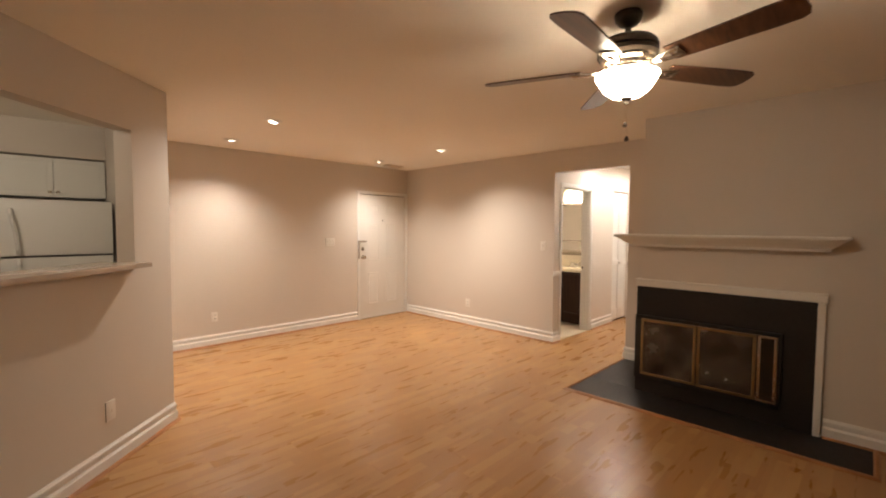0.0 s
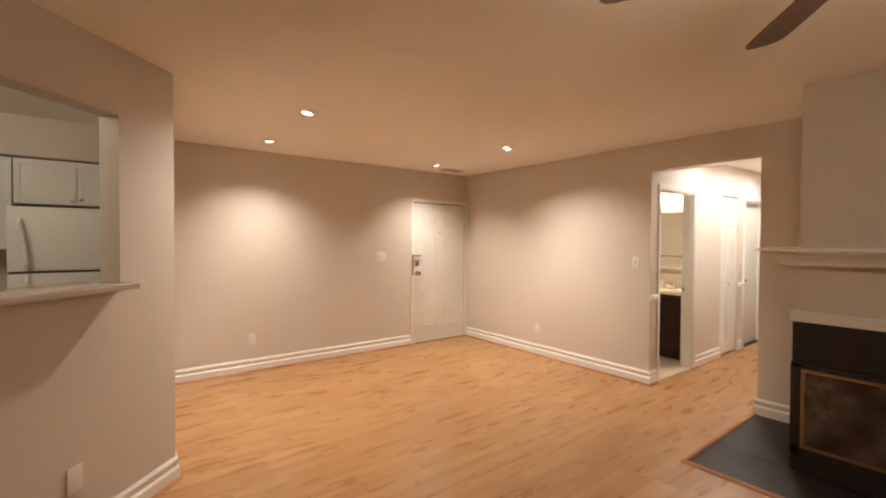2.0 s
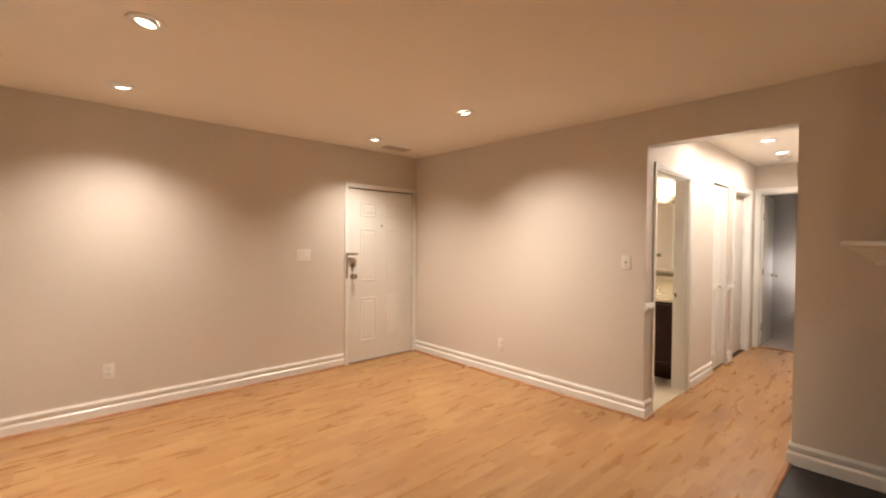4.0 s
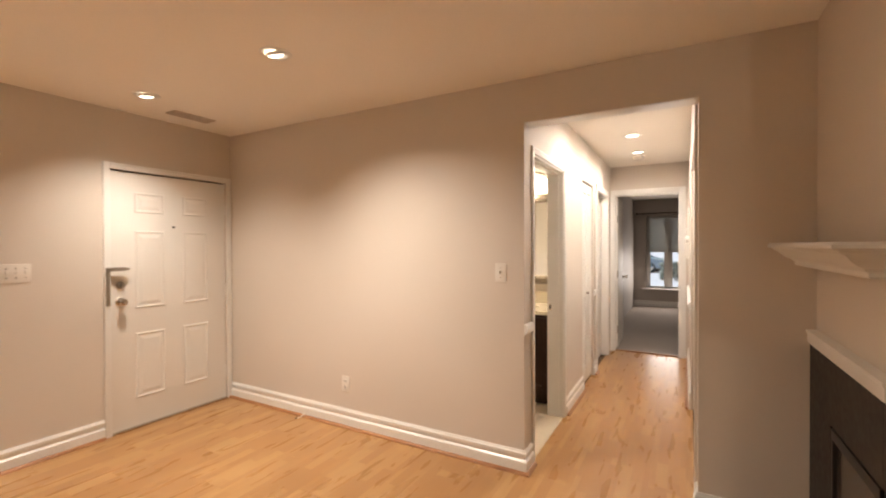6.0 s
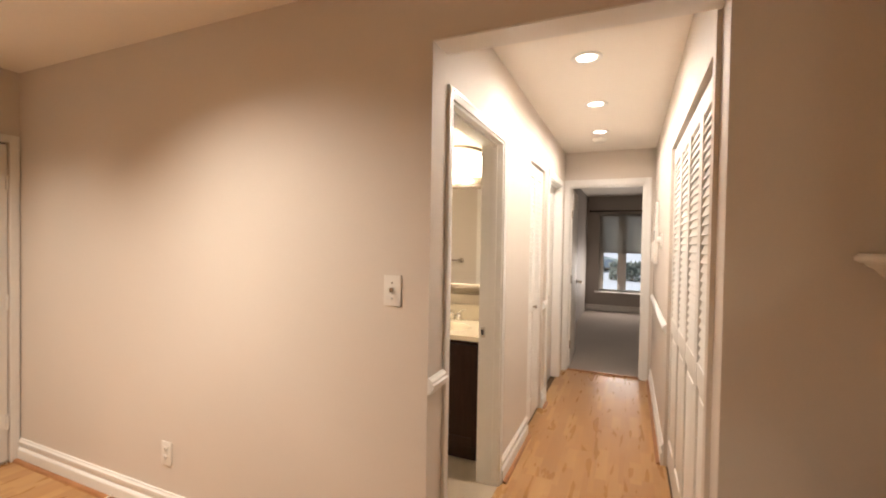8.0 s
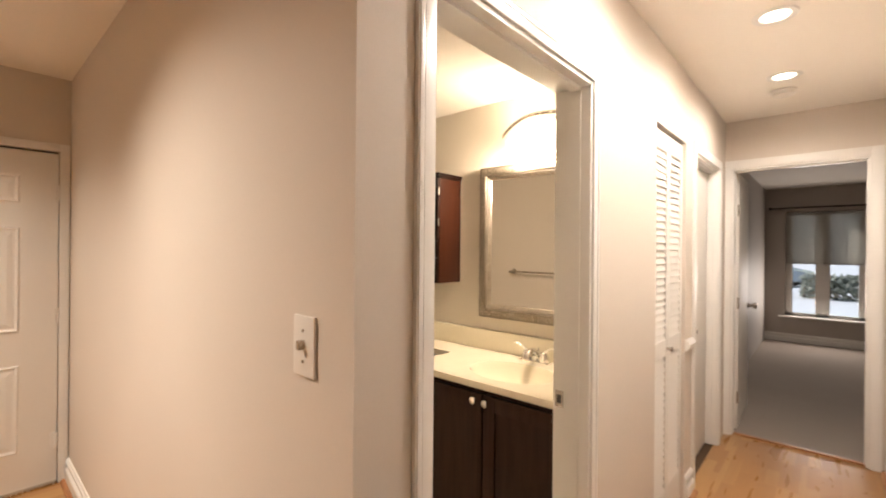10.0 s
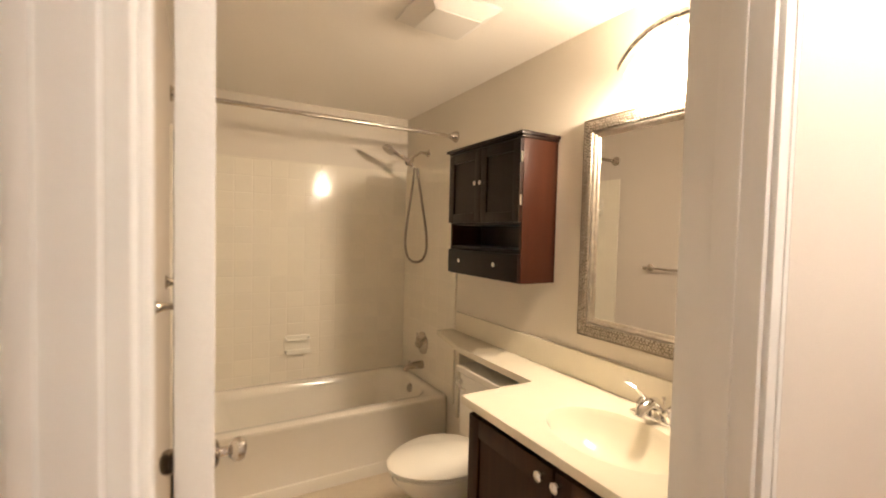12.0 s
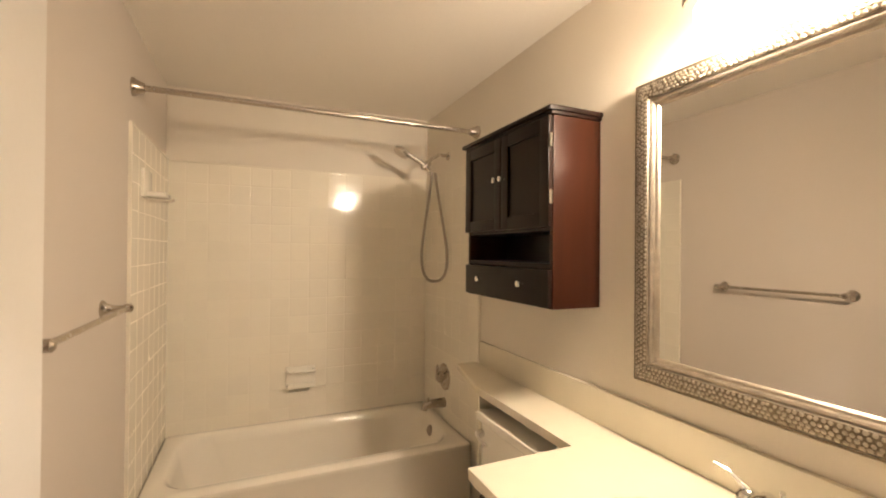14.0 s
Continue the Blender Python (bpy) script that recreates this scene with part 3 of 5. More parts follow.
entry = panel_door("entry_door", 0.922, 1.976, "closed white six-panel entry door with nickel locks")
knob(entry, 0.065, 0.0, 0.985, -1)
bm = bmesh.new()
lathe(bm, [(0, 0), (0.029, 0), (0.029, 0.006), (0.022, 0.014), (0.014, 0.016), (0.014, 0.020), (0, 0.020)], Matrix.Translation((0.065, 0, 1.112)) @ pose(0, 0, 0, 90), 24)
box(bm, 0.060, 0.070, -0.034, -0.018, 1.097, 1.127, 0.002)
part("deadbolt", bm, HOSE, entry, "nickel deadbolt with thumb turn")
bm = bmesh.new()
box(bm, -0.040, -0.012, -0.036, -0.024, 0.965, 1.23, 0.003)
part("security_plate", bm, HOSE, entry, "steel wrap plate")
bm = bmesh.new()
box(bm, -0.04, 0.085, -0.052, -0.028, 1.222, 1.250, 0.005)
rod(bm, (0.085, -0.04, 1.236), (0.112, -0.04, 1.236), 0.010, 0.007)
part("swing_bar_lock", bm, HOSE, entry, "steel swing bar lock")
bm = bmesh.new()
lathe(bm, [(0, 0), (0.010, 0), (0.010, 0.003), (0.006, 0.004), (0, 0.004)], Matrix.Translation((0.46, 0, 1.565)) @ pose(0, 0, 0, 90), 14)
part("peephole", bm, BRONZE, entry, "small dark peephole")
for hz in (0.25, 1.0, 1.74):
    bm = bmesh.new()
    rod(bm, (0.917, -0.007, hz - 0.045), (0.917, -0.007, hz + 0.045), 0.008, seg=10)
    box(bm, 0.89, 0.917, -0.003, 0.001, hz - 0.045, hz + 0.045)
    part("hinge", bm, DOOR, entry, "painted hinge")
one("threshold", STEEL, entry, 0.0, 0.922, -0.03, 0.04, -0.006, 0.006, 0.003, "low metal threshold")

# added dark strip: stands in for the shadow line above the leaf
one("weatherstrip", SLOT, entry, 0.0, 0.922, 0.024, 0.04, 1.977, 1.9865, 0.0, "added dark strip for the shadow line along the head")
entry.matrix_world = pose(3.704, Y1 + 0.012, 0.008)

bath_door = flush_door("bathroom_door", 0.690, 1.985, "plain white flush bathroom door standing open")
knob(bath_door, 0.630, 0.0, 0.905, -1)
knob(bath_door, 0.630, 0.035, 0.905, 1)
bath_door.matrix_world = pose(4.932, 3.165, 0.012, 0, 0, 88.3)

side_door = flush_door("side_door", 0.69, 1.995, "closed plain white flush door in the hall")
knob(side_door, 0.06, 0.0, 0.92, -1)
side_door.matrix_world = pose(7.235, 3.080, 0.010)

bed_door = flush_door("bedroom_door", 0.745, 2.04, "plain white flush bedroom door standing open")
knob(bed_door, 0.685, 0.0, 0.92, -1)
knob(bed_door, 0.685, 0.035, 0.92, 1)
for hz in (0.25, 1.0, 1.74):
    bm = bmesh.new()
    rod(bm, (-0.004, 0.0, hz - 0.045), (-0.004, 0.0, hz + 0.045), 0.007, seg=10)
    part("hinge", bm, STEEL, bed_door, "small steel hinge")
bed_door.matrix_world = pose(XE + 0.13, 2.940, 0.018, 0, 0, 1.5)


def louvre_leaf(name, width, height, label, group, solid_low=False):
    """A bifold leaf with two louvred fields, standing on z=0 with its face towards local -y."""
    ob = thing(name, 0, 0, 0, label, "louvre door", group)
    st, t = 0.030 if width < 0.3 else 0.042, 0.028
    one("stile", DOOR, ob, 0, st, 0, t, 0, height, 0.003)
    one("stile", DOOR, ob, width - st, width, 0, t, 0, height, 0.003)
    one("bottom_rail", DOOR, ob, st, width - st, 0.001, t - 0.001, 0, 0.17, 0.002)
    one("top_rail", DOOR, ob, st, width - st, 0.001, t - 0.001, height - 0.09, height, 0.002)
    one("middle_rail", DOOR, ob, st, width - st, 0.001, t - 0.001, 0.86, 0.95, 0.002)
    bm = bmesh.new()
    box(bm, st - 0.003, width - st + 0.003, -0.023, 0.023, -0.0035, 0.0035, 0.0015, 1)
    bmesh.ops.rotate(bm, verts=bm.verts, matrix=Matrix.Rotation(radians(70), 3, "X"))
    me = mesh_of("slat", bm, DOOR, 40)
    if solid_low:
        bm = bmesh.new()
        box(bm, st - 0.003, width - st + 0.003, 0.010, t - 0.010, 0.168, 0.862)
        box(bm, st + 0.035, width - st - 0.035, 0.004, t - 0.004, 0.205, 0.825, 0.006)
        part("lower_panel", bm, DOOR, ob, "raised solid lower panel")
    for z0, z1 in ((0.95, height - 0.09),) if solid_low else ((0.17, 0.86), (0.95, height - 0.09)):
        count = int((z1 - z0) / 0.035)
        for k in range(count):
            s = new("slat", me)
            s.parent = ob
            s.location = (0, t / 2, z0 + (k + 0.5) * (z1 - z0) / count)
    return ob


leaf = louvre_leaf("louvre_door", 0.279, 2.01, "narrow white louvred bifold leaf of the linen closet", "linen closet leaves")
leaf.matrix_world = pose(6.424, 3.030, 0.022)
bm = bmesh.new()
lathe(bm, [(0, 0), (0.008, 0), (0.007, 0.012), (0.014, 0.020), (0.013, 0.028), (0, 0.031)], Matrix.Translation((0.262, 0, 0.90)) @ pose(0, 0, 0, 90), 16)
kn = part("knob", bm, STEEL, None, "small nickel knob")
other = copy_thing(leaf, pose(6.706, 3.030, 0.022))
kn.parent = leaf
CL = louvre_leaf("louvre_door", 0.370, 2.01, "white bifold closet leaf, louvred above a solid panel", "hall closet leaves", True)
CL.matrix_world = pose(5.233, YR - 0.02, 0.022, 0, 0, 180)
for k in range(1, 4):
    copy_thing(CL, pose(5.233 + 0.3735 * k, YR - 0.02, 0.022, 0, 0, 180))

# ---- fireplace ----
fire = thing("fireplace", 3.82, 1.14, 0, "black slate corner fireplace with brass-framed glass doors", "fireplace")


def slab(outline, axis, d0, d1):
    """A flat slab of any outline (along the wall, up), cut through its thickness from d0 to d1."""
    bm = bmesh.new()
    ends = [[bm.verts.new((d, u, v) if axis == "x" else (u, d, v)) for u, v in outline] for d in (d0, d1)]
    bm.faces.new(ends[0])
    bm.faces.new(ends[1][::-1])
    for k in range(len(outline)):
        k2 = (k + 1) % len(outline)
        bm.faces.new((ends[0][k], ends[1][k], ends[1][k2], ends[0][k2]))
    bmesh.ops.recalc_face_normals(bm, faces=bm.faces)
    return bm


part("slate_facing", slab([(0.405, 0.007), (1.640, 0.007), (1.640, 0.150), (0.595, 0.150), (0.595, 0.695), (1.640, 0.695), (1.640, 0.955), (0.405, 0.955)], "x", 3.800, 3.827), SLATE, fire, "black slate facing", smooth=None)
part("slate_facing", slab([(3.829, 0.007), (4.676, 0.007), (4.676, 0.955), (3.829, 0.955), (3.829, 0.695), (4.35, 0.695), (4.35, 0.115), (3.829, 0.115)], "y", 1.616, 1.640), SLATE, fire, "black slate facing", smooth=None)
bm = bmesh.new()
sweep(bm, [(3.798, 0.352, 0.957), (3.798, 1.642, 0.957), (4.676, 1.642, 0.957)], [(0.028, 0.0), (-0.004, 0.0), (-0.008, 0.008), (-0.008, 0.044), (-0.014, 0.052), (-0.014, 0.062), (0.028, 0.064)])
part("top_moulding", bm, TRIM, fire, "white painted top moulding")
one("side_moulding", TRIM, fire, 3.793, 3.827, 0.362, 0.404, 0.005, 0.956, 0.004, "white painted side moulding")
bm = bmesh.new()
for b in ((3.86, 4.40, 0.555, 0.595, 0.02, 0.70), (4.36, 4.40, 0.595, 1.575, 0.02, 0.70), (3.86, 4.40, 0.555, 1.575, 0.01, 0.02), (3.86, 4.40, 0.555, 1.575, 0.70, 0.74)):
    box(bm, *b)
part("firebox", bm, SOOT, fire, "sooty firebox lining")
one("corner_post", IRON, fire, 3.803, 3.827, 1.610, 1.636, 0.117, 0.693, 0.002, "black steel corner post")
bm = bmesh.new()
for b in ((3.777, 3.799, 0.600, 1.638, 0.672, 0.700), (3.777, 3.799, 0.600, 1.638, 0.135, 0.172), (3.777, 3.799, 0.592, 0.614, 0.135, 0.700), (3.777, 3.799, 1.588, 1.642, 0.135, 0.700)):
    box(bm, *b, 0.003)
part("door_surround", bm, IRON, fire, "black steel surround")


def fire_pane(y0, y1, z0, z1, mat, glassy, label):
    ob = thing("glass_door", 3.765, y0, z0, "", "")
    ob.parent = fire
    ob.matrix_parent_inverse = fire.matrix_world.inverted()
    w = 0.020
    for b in ((y0, y1, z0, z0 + w), (y0, y1, z1 - w, z1), (y0, y0 + w, z0 + w, z1 - w), (y1 - w, y1, z0 + w, z1 - w)):
        one("frame_bar", mat, ob, 3.763, 3.777, *b, 0.003)
    one("pane", glassy, ob, 3.768, 3.772, y0 + w - 0.003, y1 - w + 0.003, z0 + w - 0.003, z1 - w + 0.003)
    ob["label"] = label


fire_pane(1.150, 1.585, 0.174, 0.670, BRASS, SMOKED, "brass-framed smoked glass door")
fire_pane(0.745, 1.140, 0.174, 0.670, BRASS, SMOKED, "brass-framed smoked glass door")
fire_pane(0.615, 0.735, 0.168, 0.676, STEEL, DARK_GLASS, "narrow steel-framed glass side light")
bm = bmesh.new()
box(bm, 3.84, 4.33, 1.632, 1.644, 0.65, 0.69, 0.003)
box(bm, 3.84, 4.33, 1.632, 1.644, 0.120, 0.160, 0.003)
box(bm, 4.305, 4.33, 1.632, 1.644, 0.160, 0.65, 0.003)
part("side_frame", bm, IRON, fire, "black steel side frame")
one("side_pane", SMOKED, fire, 3.836, 4.304, 1.626, 1.630, 0.16, 0.65, 0.0, "smoked glass side pane")

hearth = thing("hearth", 3.6, 1.1, 0, "flush black slate hearth with wood edging", "hearth")
bm = bmesh.new()
box(bm, 3.370, 3.822, 0.09, 2.078, -0.009, 0.006, 0.002)
box(bm, 3.822, 4.655, 1.645, 2.078, -0.009, 0.006, 0.002)
part("slab", bm, SLATE, hearth)
bm = bmesh.new()
sweep(bm, [(3.822, 0.07, 0), (3.350, 0.07, 0), (3.350, 2.098, 0), (4.655, 2.098, 0)], [(0.024, -0.009), (0.024, 0.010), (0.015, 0.017), (0.002, 0.015), (-0.012, 0.003), (-0.012, -0.009)])
part("edging", bm, FLOOR_TRIM, hearth, "reddish wood edging")

mantel = thing("mantel_shelf", 3.7, 1.0, 1.315, "white moulded mantel shelf wrapping the chimney breast", "mantel")
crown = [(0.0, 0.0), (0.076, 0.0), (0.081, 0.005), (0.081, 0.018), (0.090, 0.021), (0.094, 0.029), (0.106, 0.033), (0.126, 0.046), (0.146, 0.066), (0.160, 0.072), (0.165, 0.081), (0.0, 0.081)]
bm = bmesh.new()
mpath = [(3.840, 0.43), (3.8245, 0.43), (3.8245, 1.6155), (4.679, 1.6155)]
sweep(bm, [(x, y, 1.315) for x, y in mpath], [(-o, u) for o, u in crown][::-1])
part("crown_moulding", bm, TRIM, mantel, smooth=25)
bm = bmesh.new()
sweep(bm, [(x, y, 1.396) for x, y in mpath], [(-o, u) for o, u in [(0, 0), (0.175, 0), (0.184, 0.006), (0.184, 0.016), (0.175, 0.024), (0, 0.024)]][::-1])
part("shelf_board", bm, TRIM, mantel)

# ---- ceiling fan ----
fan = thing("ceiling_fan", FAN[0], FAN[1], H, "five-blade walnut ceiling fan with lit opal bowl", "ceiling fan")
F0 = Matrix.Translation((FAN[0], FAN[1], 0))
bm = bmesh.new()
lathe(bm, [(0, 2.438), (0.056, 2.438), (0.060, 2.428), (0.056, 2.404), (0.040, 2.384), (0.020, 2.374), (0.013, 2.370), (0.013, 2.30)], F0)
part("canopy", bm, BRONZE, fan, "dark bronze canopy and down rod")
bm = bmesh.new()
lathe(bm, [(0.013, 2.336), (0.030, 2.330), (0.070, 2.324), (0.112, 2.312), (0.126, 2.298), (0.130, 2.286), (0.130, 2.272), (0.124, 2.268), (0.130, 2.262), (0.130, 2.246), (0.118, 2.232), (0.0, 2.230)], F0)
part("motor_housing", bm, BRONZE, fan, "dark bronze motor housing")
bm = bmesh.new()
lathe(bm, [(0.0, 2.234), (0.104, 2.232), (0.110, 2.224), (0.100, 2.212), (0.070, 2.204), (0.060, 2.190), (0.066, 2.180), (0.100, 2.172), (0.116, 2.166), (0.0, 2.164)], F0)
part("flywheel", bm, STEEL, fan, "polished nickel collar")
bm = bmesh.new()
lathe(bm, [(0.126, 2.164), (0.134, 2.162), (0.136, 2.156), (0.128, 2.142), (0.115, 2.119), (0.095, 2.092), (0.064, 2.070), (0.030, 2.060), (0.0, 2.059)], F0, 40)
bowl = part("glass_bowl", bm, BOWL, fan, "lit opal glass bowl")
bm = bmesh.new()
lathe(bm, [(0, 2.072), (0.026, 2.068), (0.028, 2.060), (0.016, 2.051), (0.008, 2.044), (0.011, 2.037), (0, 2.030)], F0, 20)
part("finial", bm, BRONZE, fan, "dark bronze finial")
for dx, zz in ((0.012, 1.868), (-0.012, 1.928)):
    ch = bmesh.new()
    rod(ch, (FAN[0] + dx, FAN[1], zz + 0.02), (FAN[0] + dx, FAN[1], 2.05), 0.0004, seg=6)
    cobj = part("pull_chain", ch, STEEL, fan, "thin pull chain")
    ch = bmesh.new()
    lathe(ch, [(0, zz), (0.009, zz + 0.002), (0.010, zz + 0.012), (0.004, zz + 0.024), (0, zz + 0.024)], F0 @ Matrix.Translation((dx, 0, 0)), 12)
    part("fob", ch, BRONZE, cobj, "small wooden fob")
for k in range(5):
    a = radians(-32 + 72 * k)
    m = F0 @ pose(0, 0, 2.196, 0, 0, math.degrees(a)) @ pose(0, 0, 0, -12, 0, 0)
    bm = bmesh.new()
    outline = [(0.20, -0.052), (0.30, -0.058), (0.55, -0.066), (0.63, -0.064), (0.655, -0.050), (0.665, -0.020), (0.665, 0.020), (0.655, 0.050), (0.63, 0.064), (0.55, 0.066), (0.30, 0.058), (0.20, 0.052)]
    top = [bm.verts.new(m @ Vector((x, y, 0.003))) for x, y in outline]
    low = [bm.verts.new(m @ Vector((x, y, -0.003))) for x, y in outline]
    bm.faces.new(top)
    bm.faces.new(low[::-1])
    for j in range(len(outline)):
        j2 = (j + 1) % len(outline)
        bm.faces.new((top[j], low[j], low[j2], top[j2]))
    blade = part("blade", bm, BLADE, fan, "walnut veneered blade", smooth=None)
    bm = bmesh.new()
    tube(bm, [m @ Vector((0.085, 0, 0.012)), m @ Vector((0.12, 0.0, -0.008)), m @ Vector((0.17, 0.018, -0.010)), m @ Vector((0.24, 0.028, -0.006))], 0.008, 8)
    tube(bm, [m @ Vector((0.12, 0.0, -0.008)), m @ Vector((0.17, -0.018, -0.010)), m @ Vector((0.24, -0.028, -0.006))], 0.008, 8)
    box(bm, -0.02, 0.02, -0.035, 0.035, -0.003, 0.003, 0.002)
    for v in bm.verts:
        if v.co.z < 1.0:
            v.co = m @ (v.co + Vector((0.235, 0, -0.007)))
    part("blade_iron", bm, STEEL, blade, "polished nickel blade bracket")

# ---- recessed lights, vent, smoke detector ----


def can_light(x, y, label, group, tilt=None):
    """A recessed light; with a tilt (x, y) its lamp sits in a turned eyeball."""
    ob = thing("recessed_light", x, y, H, label, "recessed light", group)
    m = Matrix.Translation((x, y, 0))
    bm = bmesh.new()
    lathe(bm, [(0.052, H - 0.0015), (0.058, H - 0.006), (0.078, H - 0.006), (0.084, H - 0.001)], m)
    part("trim_ring", bm, TRIM, ob, "white trim ring")
    bm = bmesh.new()
    if tilt:
        m = Matrix.Translation((x, y, H)) @ Vector((0, 0, 1)).rotation_difference(Vector((-tilt[0], -tilt[1], 1.0))).to_matrix().to_4x4()
        lathe(bm, [(0.052, 0.004), (0.051, -0.006), (0.046, -0.013), (0.042, -0.014), (0.040, -0.012)], m)
        part("eyeball", bm, TRIM, ob, "white swivelling eyeball")
        bm = bmesh.new()
        lathe(bm, [(0.0, -0.021), (0.020, -0.019), (0.034, -0.015), (0.0405, -0.011)], m)
    else:
        lathe(bm, [(0.0, H - 0.003), (0.034, H - 0.003), (0.0525, H - 0.0016)], m)
    part("lens", bm, LENS, ob, "lit lamp face")
    return ob


for (cx, cy), (ax, ay, watts) in zip(LIVING_CANS, AIMS):
    can_light(cx, cy, "lit recessed eyeball ceiling light with white ring", "living room downlights", (ax + 0.12, ay + 0.12))
for cx, cy in HALL_CANS:
    can_light(cx, cy, "lit recessed hall ceiling light", "hall downlights")
smoke = thing("smoke_detector", 7.66, 2.62, H, "round white smoke detector on the hall ceiling", "smoke detector")
bm = bmesh.new()
lathe(bm, [(0.068, H), (0.068, H - 0.012), (0.060, H - 0.016), (0.056, H - 0.030), (0.040, H - 0.036), (0, H - 0.036)], Matrix.Translation((7.66, 2.62, 0)))
part("shell", bm, PLASTIC, smoke)
bm = bmesh.new()
lathe(bm, [(0.0, H - 0.038), (0.010, H - 0.038), (0.010, H - 0.035)], Matrix.Translation((7.68, 2.62, 0)), 12)
part("test_button", bm, PLASTIC, smoke)


def ceiling_vent(x, y, w, d, label):
    ob = thing("ceiling_vent", x, y, H, label, "air vent")
    one("backing", SLOT, ob, x - w / 2 + 0.01, x + w / 2 - 0.01, y - d / 2 + 0.01, y + d / 2 - 0.01, H - 0.003, H - 0.001)
    bm = bmesh.new()
    for b in ((x - w / 2, x + w / 2, y - d / 2, y - d / 2 + 0.018), (x - w / 2, x + w / 2, y + d / 2 - 0.018, y + d / 2), (x - w / 2, x - w / 2 + 0.018, y - d / 2, y + d / 2), (x + w / 2 - 0.018, x + w / 2, y - d / 2, y + d / 2)):
        box(bm, *b, H - 0.009, H - 0.0005, 0.002)
    part("frame", bm, VENT, ob)
    n = int((d - 0.036) / 0.014)
    for k in range(n):
        bm = bmesh.new()
        yy = y - d / 2 + 0.018 + (k + 0.5) * (d - 0.036) / n
        box(bm, x - w / 2 + 0.018, x + w / 2 - 0.018, yy - 0.005, yy + 0.003, H - 0.008, H - 0.006)
        part("slat", bm, VENT, ob)
    return ob


ceiling_vent(4.13, 5.555, 0.32, 0.13, "tan slatted ceiling air vent")

# ---- switches, outlets ----


def plate(name, m, label, category, kind_of, w=0.075, h=0.118, group=""):
    """A wall plate; local y points out of the wall."""
    ob = thing(name, 0, 0, 0, label, category, group)
    one("cover", PLASTIC, ob, -w / 2, w / 2, 0, 0.007, -h / 2, h / 2, 0.003)
    if kind_of == "outlet":
        for dz in (-0.021, 0.021):
            bm = bmesh.new()
            box(bm, -0.017, 0.017, 0.006, 0.010, dz - 0.014, dz + 0.014, 0.004)
            face = part("socket", bm, PLASTIC, ob)
            bm = bmesh.new()
            box(bm, -0.009, -0.006, 0.0098, 0.0106, dz - 0.003, dz + 0.007)
            box(bm, 0.006, 0.009, 0.0098, 0.0106, dz - 0.003, dz + 0.007)
            box(bm, -0.003, 0.003, 0.0098, 0.0106, dz - 0.010, dz - 0.005)
            part("slots", bm, SLOT, face, "dark slots")
    elif kind_of == "blank":
        one("screw", STEEL, ob, -0.003, 0.003, 0.006, 0.0085, -0.003, 0.003, 0.001)
    else:
        n = 1 if kind_of == "toggle" else 3
        for k in range(n):
            cx = (k - (n - 1) / 2) * 0.046
            bm = bmesh.new()
            box(bm, cx - 0.005, cx + 0.005, 0.006, 0.020, -0.006, 0.012, 0.002)
            part("toggle", bm, STEEL if n == 1 else PLASTIC, ob)
            for dz in (-0.030, 0.030):
                bm = bmesh.new()
                rod(bm, (cx, 0.006, dz), (cx, 0.009, dz), 0.0035, seg=8)
                part("screw", bm, STEEL, ob)
    ob.matrix_world = m
    return ob


plate("light_switch", pose(3.18, Y1, 1.245, 0, 0, 180), "white three-gang light switch plate", "light switch", "triple", 0.150)
plate("light_switch", pose(X1, 3.165, 1.240, 0, 0, 90), "white single toggle light switch plate", "light switch", "toggle")
plate("wall_outlet", pose(X1, 4.46, 0.335, 0, 0, 90), "white duplex wall outlet above the baseboard", "outlet", "outlet")
plate("wall_outlet", pose(1.57, Y1, 0.355, 0, 0, 180), "white duplex wall outlet above the baseboard", "outlet", "outlet")
plate("wall_outlet", KM @ pose(0.625, 0, 0.345), "white blank wall plate below the pass-through", "wall plate", "blank")
stub = thing("cable_stub", X1 - 0.03, 4.88, 0.02, "short white cable end lying by the baseboard", "cable")
bm = bmesh.new()
tube(bm, [(X1 - 0.018, 4.88, 0.030), (X1 - 0.040, 4.885, 0.022), (X1 - 0.065, 4.895, 0.012), (X1 - 0.085, 4.91, 0.006)], 0.005, 8)
part("cable", bm, PLASTIC, stub)
bm = bmesh.new()
rod(bm, (X1 - 0.085, 4.91, 0.007), (X1 - 0.100, 4.918, 0.007), 0.0055, 0.004, 8)
part("plug", bm, SLOT, stub, "dark plug tip")

# intercom and thermostat on the hall wall
ic = thing("intercom", 7.62, YR, 1.26, "tall white wall intercom panel", "intercom")
one("body", PLASTIC, ic, 7.50, 7.66, YR, YR + 0.030, 1.26, 1.60, 0.006)
one("upper_panel", PLASTIC, ic, 7.52, 7.64, YR, YR + 0.022, 1.605, 1.82, 0.006)
one("speaker_grille", SLOT, ic, 7.54, 7.62, YR + 0.029, YR + 0.0315, 1.47, 1.56, 0.002)
one("handset", PLASTIC, ic, 7.55, 7.61, YR + 0.029, YR + 0.052, 1.28, 1.45, 0.008)
th = thing("thermostat", 7.10, YR, 1.45, "small white wall thermostat", "thermostat")
one("base", PLASTIC, th, 6.93, 7.02, YR, YR + 0.014, 1.405, 1.525, 0.004)
bm = bmesh.new()
lathe(bm, [(0.034, 0), (0.034, 0.014), (0.030, 0.024), (0, 0.026)], Matrix.Translation((6.975, YR + 0.014, 1.465)) @ pose(0, 0, 0, -90), 24)
part("dial", bm, PLASTIC, th)

